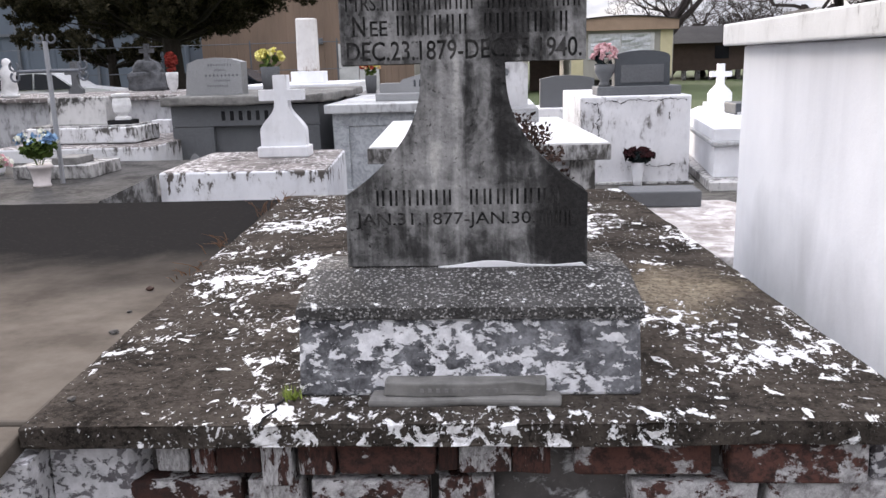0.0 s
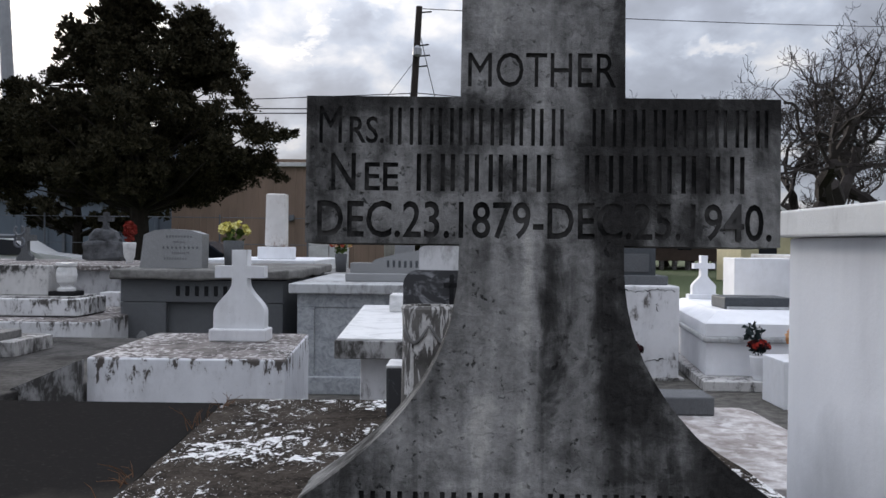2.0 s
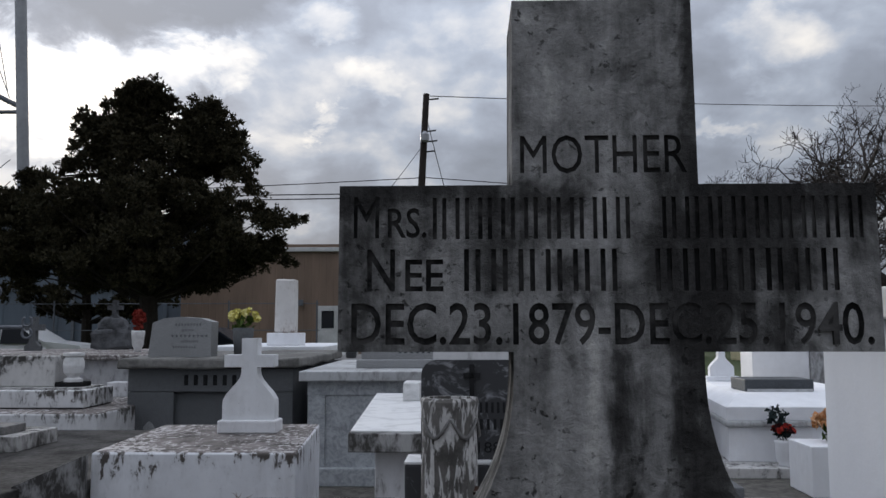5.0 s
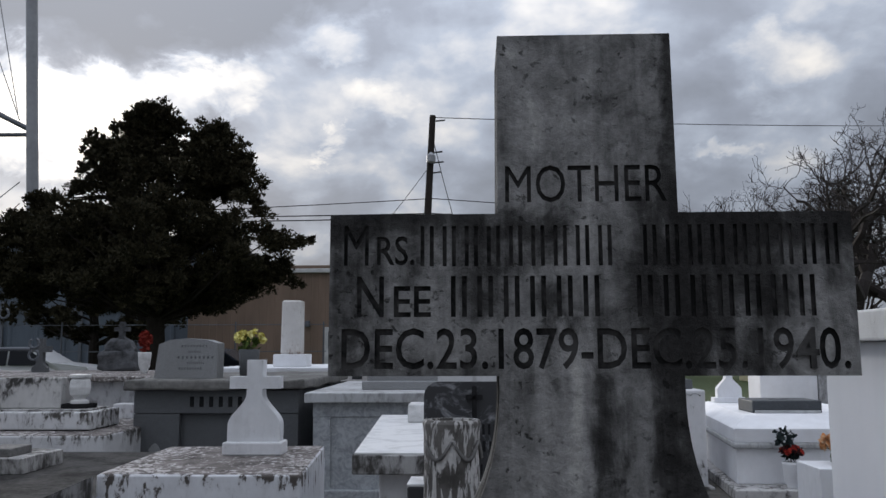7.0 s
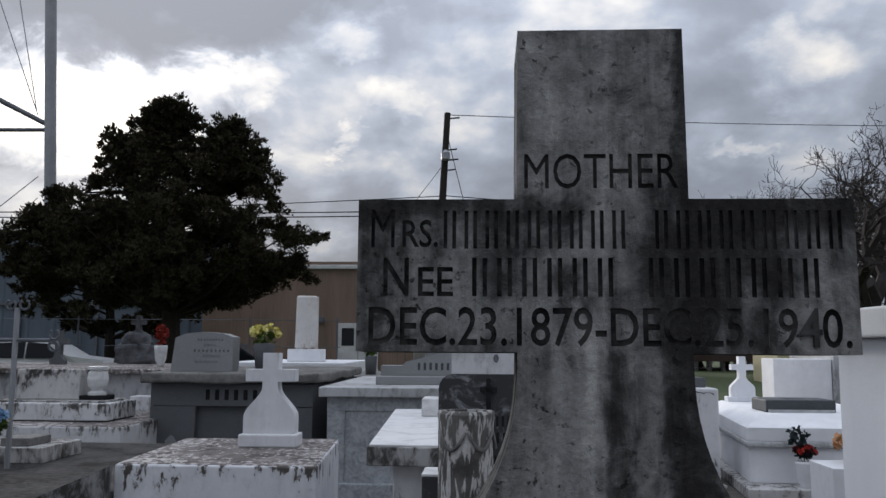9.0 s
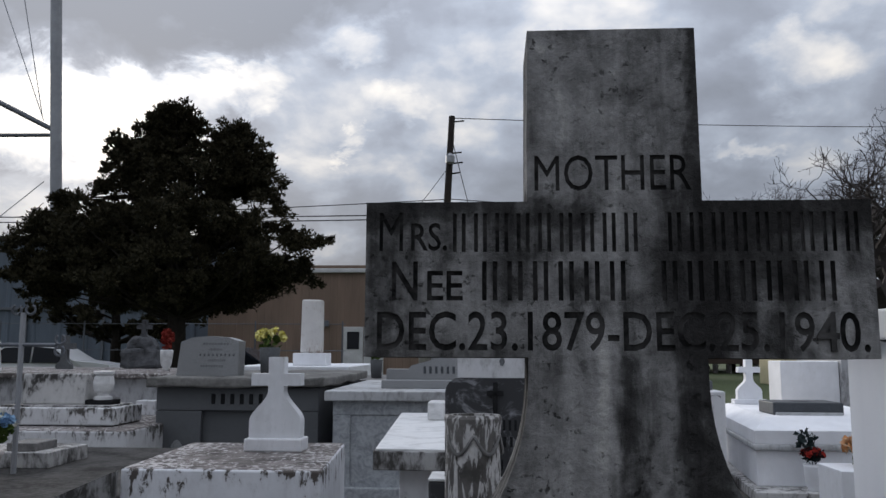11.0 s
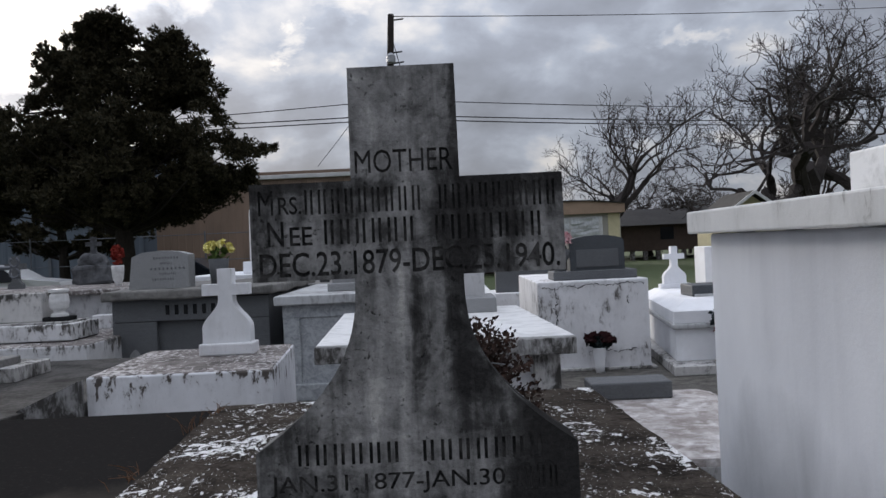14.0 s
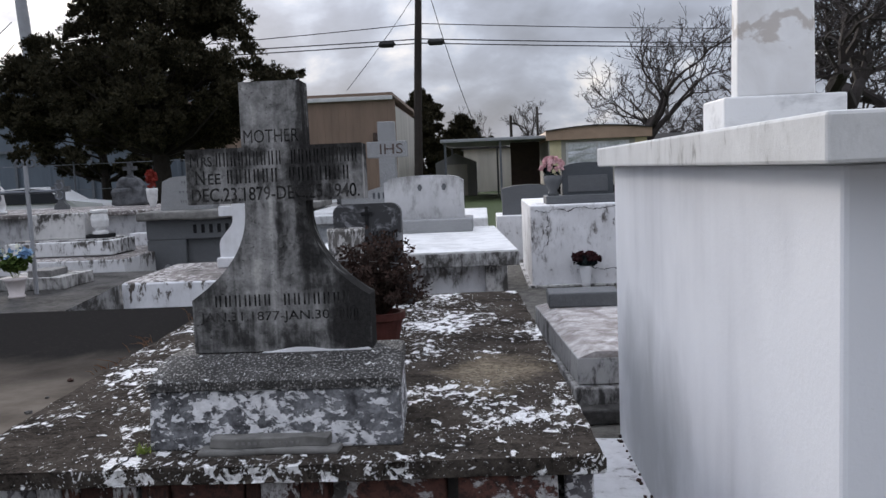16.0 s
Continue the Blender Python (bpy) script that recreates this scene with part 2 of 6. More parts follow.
def flaked_slab():
    """Dark weathered cement with what is left of a white coat: crisp flakes in drifts and fine specks."""
    n = Nodes("flaking_cement_slab")
    drift = n.noise((3.4, 2.4, 3.4), 4, 0.55, 0.4)
    sp = n.nt.nodes.new("ShaderNodeSeparateXYZ")
    n.link(n.tc, sp.inputs[0])
    for cx, cy, rx, ry, amount in ((0.56, 1.48, 0.13, 0.10, 0.13), (0.79, 1.50, 0.13, 0.20, 0.10), (0.30, 1.25, 0.35, 0.06, 0.12), (-0.36, 1.72, 0.20, 0.22, 0.04), (-0.42, 2.35, 0.22, 0.40, 0.02), (0.58, 3.0, 0.28, 0.6, 0.03), (0.66, 2.05, 0.22, 0.16, -0.12), (-0.22, 1.36, 0.22, 0.10, -0.06)):
        ex = n.math("MULTIPLY", n.math("SUBTRACT", sp.outputs[0], cx), 1 / rx)
        ey = n.math("MULTIPLY", n.math("SUBTRACT", sp.outputs[1], cy), 1 / ry)
        d = n.math("ADD", n.math("MULTIPLY", ex, ex), n.math("MULTIPLY", ey, ey))
        drift = n.math("ADD", drift, n.ramp(d, 0.2, 1.6, amount, 0.0))
    flake = n.noise((34, 20, 34), 8, 0.64, 0.5)
    plate = n.noise((13, 8.5, 13), 8, 0.62, 0.3, (4.1, 2.2, 0))
    keep = n.math("ADD", n.math("MULTIPLY", flake, 0.60), n.math("MULTIPLY", drift, 0.40))
    whole = n.math("ADD", n.math("MULTIPLY", plate, 0.70), n.math("MULTIPLY", drift, 0.30))
    speck = n.noise((120, 70, 120), 4, 0.6, 0.5)
    spk = n.math("ADD", n.math("MULTIPLY", speck, 0.72), n.math("MULTIPLY", drift, 0.28))
    mask = n.math("MAXIMUM", n.math("MAXIMUM", n.ramp(keep, 0.556, 0.564), n.ramp(whole, 0.590, 0.598)), n.ramp(spk, 0.597, 0.609))
    rim = n.math("MAXIMUM", n.ramp(keep, 0.52, 0.558), n.ramp(whole, 0.56, 0.592))
    stain = n.noise(3.4, 6, 0.66, 0.4)
    grit = n.noise(48, 8, 0.78)
    grain = n.noise(210, 4, 0.75)
    t = n.math("ADD", n.math("MULTIPLY", n.noise(6, 6, 0.7, 0.4), 0.50), n.math("MULTIPLY", grit, 0.50))
    g = n.mix(n.ramp(t, 0.40, 0.60), (0.018, 0.0155, 0.0138), (0.088, 0.075, 0.064))
    sand = n.math("ADD", n.math("ABSOLUTE", n.math("SUBTRACT", sp.outputs[0], 0.66), 0), n.math("ABSOLUTE", n.math("MULTIPLY", n.math("SUBTRACT", sp.outputs[1], 2.05), 0.8), 0))
    g = n.mix(n.ramp(n.math("ADD", sand, n.math("MULTIPLY", stain, 0.5)), 0.36, 0.52, 0.85, 0.0), g, n.mix(n.ramp(grit, 0.4, 0.6), (0.12, 0.098, 0.072), (0.26, 0.22, 0.165)))
    g = n.mix(n.ramp(grain, 0.58, 0.72, 0, 0.5), g, (0.20, 0.185, 0.165))
    g = n.mix(n.ramp(n.noise(130, 3, 0.6, 0, (5, 5, 5)), 0.56, 0.66, 0, 0.8), g, (0.012, 0.011, 0.010))
    g = n.mix(n.math("MULTIPLY", rim, 0.55), g, (0.045, 0.040, 0.035))
    p = n.mix(n.ramp(n.noise(60, 7, 0.75), 0.36, 0.56), (0.50, 0.49, 0.48), (0.86, 0.86, 0.87))
    n.bump(n.math("ADD", n.math("MULTIPLY", mask, 0.7), n.math("ADD", n.math("MULTIPLY", grit, 0.8), n.math("MULTIPLY", grain, 0.4))), 0.9, 0.005)
    return n.done(n.mix(mask, g, p), 0.95, 0, 0.0)


def peeling_plinth():
    """Limewash peeling in plates off grey cement, thin and thick by turns."""
    n = Nodes("peeling_whitewash")
    plate = n.math("ADD", n.math("MULTIPLY", n.noise((34, 34, 52), 9, 0.68, 0.3), 0.62), n.math("MULTIPLY", n.noise((9, 9, 13), 5, 0.6, 0.4, (2, 6, 1)), 0.38))
    grit = n.noise(75, 7, 0.78)
    grey = n.noise(13, 7, 0.7, 0.5)
    keep = n.math("ADD", plate, n.math("MULTIPLY", n.math("SUBTRACT", grit, 0.5), 0.10))
    thick = n.ramp(keep, 0.508, 0.518)
    thin = n.ramp(n.math("ADD", n.noise((26, 26, 34), 9, 0.7, 0.4, (7, 3, 1)), n.math("MULTIPLY", n.math("SUBTRACT", grit, 0.5), 0.25)), 0.49, 0.60)
    t = n.math("ADD", n.math("MULTIPLY", grey, 0.6), n.math("MULTIPLY", grit, 0.4))
    g = n.mix(n.ramp(t, 0.40, 0.60), (0.050, 0.050, 0.054), (0.22, 0.223, 0.236))
    g = n.mix(n.math("MULTIPLY", thin, 0.35), g, (0.44, 0.45, 0.47))
    p = n.mix(n.ramp(n.noise(40, 6, 0.7), 0.35, 0.6), (0.60, 0.60, 0.62), (0.85, 0.85, 0.87))
    n.bump(n.math("ADD", thick, n.math("MULTIPLY", grit, 0.9)), 0.9, 0.004)
    return n.done(n.mix(thick, g, p), 0.95, 0, 0.15)


def pebbled():
    """Washed aggregate cement: pale pebbles in a dark ground."""
    n = Nodes("pebbled_cement")
    v = n.voronoi(175)
    cell = n.noise(150, 3, 0.6)
    stain = n.noise(9, 5, 0.6)
    g = n.mix(n.ramp(stain, 0.4, 0.65), (0.028, 0.027, 0.026), (0.075, 0.072, 0.07))
    peb = n.mix(n.ramp(cell, 0.46, 0.62), (0.045, 0.044, 0.042), (0.37, 0.36, 0.35))
    c = n.mix(n.ramp(v, 0.40, 0.54, 1.0, 0.0), g, peb)
    c = n.mix(n.ramp(n.noise(46, 6, 0.68, 0.4), 0.63, 0.65), c, (0.66, 0.66, 0.66))
    n.bump(n.ramp(v, 0.1, 0.5, 1.0, 0.0), 0.8, 0.004)
    return n.done(c, 0.93)


def stained_slab():
    """Smooth dark cement, black with algae over its far part."""
    n = Nodes("dark_cement")
    sp = n.nt.nodes.new("ShaderNodeSeparateXYZ")
    n.link(n.tc, sp.inputs[0])
    edge = n.math("ADD", n.math("ADD", sp.outputs[1], n.math("MULTIPLY", sp.outputs[0], -0.28)), n.math("MULTIPLY", n.noise(1.6, 5, 0.6, 0.3), 1.3))
    wet = n.ramp(edge, 2.65, 3.55)
    g = n.noise(60, 6, 0.75)
    c = n.mix(n.ramp(n.noise(4, 6, 0.65), 0.35, 0.7), (0.082, 0.070, 0.059), (0.158, 0.138, 0.117))
    c = n.mix(wet, c, (0.019, 0.018, 0.0175))
    c = n.mix(n.ramp(g, 0.55, 0.75, 0, 0.25), c, (0.11, 0.10, 0.09))
    n.bump(g, 0.35, 0.003)
    return n.done(c, 0.95, 0, 0.0)


def stained_white(name, c=(0.74, 0.74, 0.75), dirt=(0.24, 0.23, 0.215), lo=0.58, hi=0.72, coords="World", crest=None):
    """Whitewashed masonry: grime in thin washes, mould in runs, chips at the arris."""
    n = Nodes(name, coords)
    run = n.noise((15, 15, 6.5), 9, 0.70, 0.30)
    cloud = n.noise(1.9, 5, 0.6, 0.3)
    f = n.math("ADD", n.math("MULTIPLY", run, 0.58), n.math("MULTIPLY", cloud, 0.42))
    wash = n.noise((9, 9, 0.9), 6, 0.6, 0.2, (3, 1, 2))
    if crest:
        # mould that starts at the upper arris and runs down
        sp = n.nt.nodes.new("ShaderNodeSeparateXYZ")
        n.link(n.tc, sp.inputs[0])
        f = n.math("ADD", f, n.ramp(sp.outputs[2], crest - 0.22, crest, 0.0, 0.10))
    base = n.mix(n.ramp(n.noise(3.1, 5, 0.6), 0.35, 0.7), tuple(v * 0.86 for v in c), c)
    thin = tuple(0.55 * a + 0.45 * b for a, b in zip(c, dirt))
    base = n.mix(n.math("MULTIPLY", n.ramp(wash, 0.48, 0.70, 0.0, 0.6), n.ramp(cloud, 0.40, 0.62)), base, thin)
    base = n.mix(n.ramp(f, lo - 0.07, lo + 0.01, 0.0, 0.35), base, thin)
    col = n.mix(n.ramp(f, lo, hi), base, dirt)
    col = n.mix(n.ramp(n.noise(55, 6, 0.72), 0.64, 0.74, 0, 0.55), col, dirt)
    n.bump(n.math("ADD", n.noise(60, 5, 0.7), n.math("MULTIPLY", n.noise(7, 4, 0.6), 1.5)), 0.3, 0.004)
    return n.done(col, 0.82)


def veined(name, c, vein, s=3.0, rough=0.45, lo=0.42, hi=0.62, coords="World"):
    n = Nodes(name, coords)
    w = n.nt.nodes.new("ShaderNodeTexWave")
    n.link(n.scaled(s), w.inputs["Vector"])
    w.inputs["Scale"].default_value, w.inputs["Distortion"].default_value, w.inputs["Detail"].default_value = 1.0, 14, 5
    f = n.math("ADD", n.math("MULTIPLY", w.outputs[1], 0.03), n.math("MULTIPLY", n.noise(s * 2.2, 8, 0.68, 1.2), 0.97))
    n.bump(n.noise(90, 4, 0.6), 0.15, 0.003)
    return n.done(n.mix(n.ramp(f, lo, hi), vein, c), rough, 0, 0.5)


def granite(name, c, rough=0.7, coords="World"):
    n = Nodes(name, coords)
    sp = n.noise(260, 3, 0.8)
    cl = n.noise(2.4, 5, 0.6)
    a = n.mix(n.ramp(sp, 0.4, 0.62), tuple(v * 0.6 for v in c), tuple(v * 1.35 for v in c))
    n.bump(sp, 0.12, 0.002)
    return n.done(n.mix(n.ramp(cl, 0.45, 0.75, 0, 0.45), a, tuple(v * 0.6 for v in c)), rough, 0, 0.2)


def brickish(name, lo):
    """Hand-made brick; lo sets how much of its limewash is left. Its texture is laid out on a brick one unit long."""
    n = Nodes(name)
    r = n.random()
    shift = n.nt.nodes.new("ShaderNodeVectorMath")
    shift.operation = "ADD"
    spread = n.math("MULTIPLY", r, 37.0)
    n.link(n.tc, shift.inputs[0])
    n.link(spread, shift.inputs[1])
    n.tc = shift.outputs[0]
    face = n.noise((9, 5, 3.0), 9, 0.78, 0.2)
    c = n.mix(r, (0.060, 0.031, 0.026), (0.118, 0.056, 0.045))
    c = n.mix(n.ramp(face, 0.45, 0.58), c, (0.035, 0.024, 0.022))
    wash = n.noise((3.4, 3, 1.3), 10, 0.70, 0.15, (2, 5, 1))
    c = n.mix(n.ramp(n.math("ADD", wash, n.math("MULTIPLY", r, 0.12)), lo, lo + 0.03), c, n.mix(n.ramp(face, 0.4, 0.6), (0.22, 0.21, 0.21), (0.56, 0.55, 0.55)))
    n.bump(n.noise((14, 8, 5), 7, 0.75), 0.8, 0.006)
    return n.done(c, 0.95, 0, 0.15)


def siding(name, c, pitch=0.3, seam=0.10, coords="World"):
    """Ribbed steel sheet; the ribs themselves are modelled, this is its dulled paint."""
    n = Nodes(name, coords)
    f = n.noise((1.2, 1.2, 0.25), 5, 0.6)
    g = n.noise(14, 4, 0.6)
    col = n.mix(n.ramp(f, 0.3, 0.7), tuple(v * 0.75 for v in c), tuple(v * 1.12 for v in c))
    return n.done(n.mix(n.ramp(g, 0.6, 0.8, 0, 0.25), col, tuple(v * 0.6 for v in c)), 0.6, 0, 0.4)


def leafy(name, a, b, rough=0.75):
    n = Nodes(name)
    c = n.mix(n.island(), a, b)
    n.bsdf.inputs["Subsurface Weight"].default_value = 0.0
    return n.done(c, rough, 0, 0.05)


def ground_mat():
    n = Nodes("gravel_and_grass", "World")
    f = n.noise(0.22, 6, 0.6)
    g = n.noise(9, 6, 0.7)
    soil = n.mix(n.ramp(g, 0.35, 0.7), (0.05, 0.047, 0.042), (0.16, 0.15, 0.135))
    grass = n.mix(n.ramp(n.noise(30, 5, 0.7), 0.3, 0.7), (0.036, 0.050, 0.018), (0.075, 0.098, 0.040))
    sp = n.nt.nodes.new("ShaderNodeSeparateXYZ")
    n.link(n.tc, sp.inputs[0])
    far = n.ramp(n.math("ADD", sp.outputs[1], n.math("MULTIPLY", f, 8.0)), 17.0, 19.5)
    n.bump(g, 0.6, 0.02)
    return n.done(n.mix(far, soil, grass), 0.95)


M = {}
M["cross"] = old_concrete()
M["slab"] = flaked_slab()
M["plinth"] = peeling_plinth()
M["plinth_top"] = pebbled()
M["plaster"] = flaking("mottled_limewash", (0.24, 0.23, 0.24), (0.70, 0.69, 0.71), 0.465, 0.50, (58, 58, 70), (0.06, 0.055, 0.06))
M["brick"] = brickish("old_red_brick", 0.635)
M["brick_washed"] = brickish("limewashed_brick", 0.50)
M["mortar"] = flaking("sandy_mortar", (0.13, 0.12, 0.115), (0.5, 0.5, 0.49), 0.53, 0.60, (24, 24, 30))
M["dark_slab"] = stained_slab()
n = Nodes("mossy_dark_cement", "World")
f = n.math("ADD", n.math("MULTIPLY", n.noise(2.6, 6, 0.66, 0.4), 0.6), n.math("MULTIPLY", n.noise(24, 7, 0.72), 0.4))
c = n.mix(n.ramp(f, 0.40, 0.60), (0.026, 0.025, 0.024), (0.098, 0.094, 0.09))
c = n.mix(n.ramp(n.noise(70, 5, 0.7), 0.60, 0.72, 0, 0.5), c, (0.16, 0.155, 0.15))
n.bump(n.noise(40, 6, 0.7), 0.4, 0.005)
M["platform"] = n.done(c, 0.95, 0, 0.1)
n = Nodes("mould_filled_engraving")
M["engraving"] = n.done(n.mix(n.ramp(n.noise(26, 6, 0.65, 0.4), 0.42, 0.66), (0.020, 0.020, 0.020), (0.095, 0.092, 0.09)), 0.95, 0, 0.0)
M["vase"] = flaking("dripped_whitewash", (0.20, 0.19, 0.18), (0.66, 0.65, 0.64), 0.49, 0.53, (48, 48, 11), (0.055, 0.052, 0.048), (0.42, 0.41, 0.40))
M["white_spotted"] = stained_white("worn_white_paint", (0.74, 0.75, 0.77), (0.26, 0.25, 0.24), 0.60, 0.70)
M["rock"] = plain("dark_rustic_stone", (0.105, 0.108, 0.115), 0.9, 0, 18, 0.6, 0.1)
M["pot"] = plain("pinkish_foam", (0.56, 0.51, 0.50), 0.8, 0, 14, 0.2)
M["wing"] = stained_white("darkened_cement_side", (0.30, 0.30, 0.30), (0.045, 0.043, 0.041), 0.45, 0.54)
M["white_front"] = stained_white("patchy_whitewash", (0.74, 0.75, 0.78), (0.085, 0.075, 0.068), 0.60, 0.625, crest=0.73)
# for mould-greyed walls, and for the headwall's side toned down as shade
M["white_grey"] = stained_white("greyed_shaded_whitewash", (0.48, 0.485, 0.50), (0.10, 0.098, 0.095), 0.50, 0.64)
n = Nodes("weathered_shaded_white_paint", "World")
run = n.noise((4.5, 4.5, 0.35), 5, 0.55, 0.3)
low = n.noise((1.3, 1.3, 0.9), 4, 0.55, 0.2, (2.3, 0, 0.4))
c = n.mix(n.ramp(low, 0.4, 0.7), (0.775, 0.785, 0.81), (0.66, 0.67, 0.70))
c = n.mix(n.math("MULTIPLY", n.ramp(run, 0.46, 0.80, 0, 0.5), n.ramp(low, 0.40, 0.66)), c, (0.42, 0.43, 0.45))
c = n.mix(n.ramp(n.noise(26, 5, 0.7), 0.69, 0.74, 0, 0.35), c, (0.45, 0.45, 0.44))
sp = n.nt.nodes.new("ShaderNodeSeparateXYZ")
n.link(n.tc, sp.inputs[0])
# a grey-green patch: algae stain plus soft contact shade, put into the colour
ey, ez = n.math("MULTIPLY", n.math("SUBTRACT", sp.outputs[1], 3.1), 1.1), n.math("MULTIPLY", n.math("SUBTRACT", sp.outputs[2], 0.30), 1.7)
patch = n.math("ADD", n.math("ADD", n.math("MULTIPLY", ey, ey), n.math("MULTIPLY", ez, ez)), n.math("MULTIPLY", n.math("SUBTRACT", n.noise((3, 3, 1.6), 6, 0.6, 0.4, (1, 5, 2)), 0.5), 1.6))
c = n.mix(n.ramp(patch, 0.1, 1.0, 0.62, 0.0), c, (0.29, 0.305, 0.315))
n.bump(n.math("ADD", n.noise(3.5, 4, 0.5), n.math("MULTIPLY", n.noise(60, 5, 0.7), 0.25)), 0.35, 0.012)
M["white_streaked"] = n.done(c, 0.8)
M["letter"] = plain("blackened_engraving", (0.026, 0.026, 0.027), 0.95, 0, 60, 0.4, 0.0)
M["white"] = stained_white("whitewash", (0.78, 0.78, 0.80), (0.12, 0.11, 0.105), 0.555, 0.63)
M["white_clean"] = stained_white("fresh_white_paint", (0.82, 0.83, 0.86), (0.62, 0.62, 0.63), 0.56, 0.78)
M["worn_white"] = stained_white("greyed_moulding", (0.52, 0.53, 0.54), (0.16, 0.155, 0.15), 0.50, 0.66)
M["white_dirty"] = stained_white("mouldy_whitewash", (0.58, 0.57, 0.56), (0.065, 0.062, 0.058), 0.50, 0.58)
for key, top in (("white_low", 0.70), ("white_mid", 0.80)):
    M[key] = stained_white("moulded_" + key, (0.70, 0.70, 0.71), (0.085, 0.08, 0.074), 0.585, 0.635, crest=top)
M["mould"] = stained_white("black_moulded_whitewash", (0.50, 0.49, 0.48), (0.06, 0.057, 0.054), 0.45, 0.56)
M["white_top"] = flaking("weathered_tomb_top", (0.40, 0.37, 0.36), (0.72, 0.71, 0.71), 0.42, 0.60, (9, 9, 9), (0.20, 0.17, 0.155), (0.5, 0.47, 0.46), "World")
M["wt_top"] = flaking("mouldy_cement_top", (0.24, 0.215, 0.205), (0.58, 0.57, 0.56), 0.51, 0.565, (26, 17, 26), (0.06, 0.052, 0.048), (0.42, 0.39, 0.38), "World")
M["lid_stone"] = plain("weathered_granite_edge", (0.20, 0.195, 0.185), 0.9, 0, 22, 0.5, 0.1)
M["block_mould"] = stained_white("heavily_moulded_whitewash", (0.62, 0.61, 0.60), (0.05, 0.048, 0.045), 0.54, 0.61, crest=1.18)
M["cap"] = stained_white("lichened_coping", (0.68, 0.68, 0.67), (0.20, 0.195, 0.18), 0.55, 0.62)
M["granite"] = granite("grey_granite", (0.125, 0.13, 0.137))
M["granite_dark"] = granite("dark_granite", (0.075, 0.082, 0.09), 0.6)
M["granite_light"] = granite("light_granite", (0.29, 0.295, 0.30), 0.6)
M["marble"] = veined("grey_veined_marble", (0.42, 0.44, 0.46), (0.23, 0.245, 0.26), 6.0, 0.5, 0.36, 0.60)
M["marble_white"] = veined("white_marble", (0.72, 0.72, 0.72), (0.45, 0.45, 0.45), 2.0, 0.5, 0.3, 0.55)
n = Nodes("stained_white_marble", "World")
sp = n.nt.nodes.new("ShaderNodeSeparateXYZ")
n.link(n.tc, sp.inputs[0])
wave = n.math("ADD", sp.outputs[2], n.math("MULTIPLY", n.noise(5.0, 5, 0.6, 0.5), 0.38))
band = n.ramp(n.math("ABSOLUTE", n.math("SUBTRACT", wave, 2.17), 0), 0.015, 0.035, 0.55, 0.0)
clean = n.mix(n.ramp(n.noise(4.5, 7, 0.65, 0.8), 0.35, 0.7), (0.62, 0.61, 0.60), (0.74, 0.74, 0.74))
M["marble_stained"] = n.done(n.mix(band, clean, (0.30, 0.24, 0.19)), 0.55)
M["marble_brown"] = stained_white("brown_stained_marble", (0.72, 0.70, 0.68), (0.22, 0.15, 0.11), 0.55, 0.62)
M["marble_black"] = veined("blackened_marble", (0.028, 0.029, 0.032), (0.26, 0.265, 0.28), 4.0, 0.6, 0.34, 0.46)
M["worn_stone"] = plain("worn_stone", (0.19, 0.185, 0.18), 0.9, 0, 40, 0.45)
M["terracotta"] = plain("terracotta", (0.075, 0.022, 0.017), 0.85, 0, 25, 0.4)
M["dead_leaf"] = leafy("withered_leaves", (0.020, 0.014, 0.012), (0.052, 0.032, 0.026))
M["twig"] = plain("dry_twig", (0.045, 0.032, 0.024), 0.9, 0, 60)
M["twig_rust"] = plain("rusty_dry_grass", (0.13, 0.065, 0.032), 0.9, 0, 60)
M["ground"] = ground_mat()
M["cedar"] = leafy("cedar_foliage", (0.016, 0.017, 0.011), (0.060, 0.052, 0.031))
M["bark"] = plain("bark", (0.034, 0.028, 0.024), 0.95, 0, 12, 0.5)
M["bare"] = plain("bare_branches", (0.045, 0.038, 0.036), 0.95, 0, 8, 0.4)
M["wire"] = plain("black_cable", (0.02, 0.02, 0.02), 0.6)
M["pole_wood"] = plain("creosoted_pole", (0.035, 0.028, 0.025), 0.9, 0, 10, 0.4)
M["steel"] = plain("galvanised_steel", (0.34, 0.35, 0.37), 0.55, 0.3, 3, 0.2)
M["steel_dark"] = plain("dull_grey_steel", (0.15, 0.16, 0.18), 0.6, 0.3, 12, 0.3)
M["siding_grey"] = siding("slate_blue_siding", (0.115, 0.14, 0.175))
M["siding_brown"] = siding("tan_siding", (0.235, 0.165, 0.125))
M["siding_cream"] = siding("cream_siding", (0.43, 0.41, 0.365))
M["shed"] = siding("grey_shed_siding", (0.20, 0.20, 0.195))
M["old_marble"] = stained_white("greyed_marble", (0.56, 0.56, 0.57), (0.20, 0.195, 0.19), 0.53, 0.68, crest=1.44)
M["slab_edge"] = stained_white("blackened_slab_edge", (0.46, 0.455, 0.45), (0.06, 0.057, 0.053), 0.50, 0.59)
M["trim_white"] = plain("white_trim", (0.62, 0.62, 0.62), 0.6)
M["roof_dark"] = plain("dark_shingle", (0.035, 0.033, 0.033), 0.9, 0, 6, 0.4)
M["brown_wood"] = plain("brown_boards", (0.085, 0.060, 0.050), 0.8, 0, 5, 0.3)
M["tan"] = plain("tan_fascia", (0.36, 0.255, 0.185), 0.6, 0, 3, 0.2)
M["yellow_wall"] = plain("pale_yellow_paint", (0.60, 0.54, 0.35), 0.7, 0, 4, 0.15)
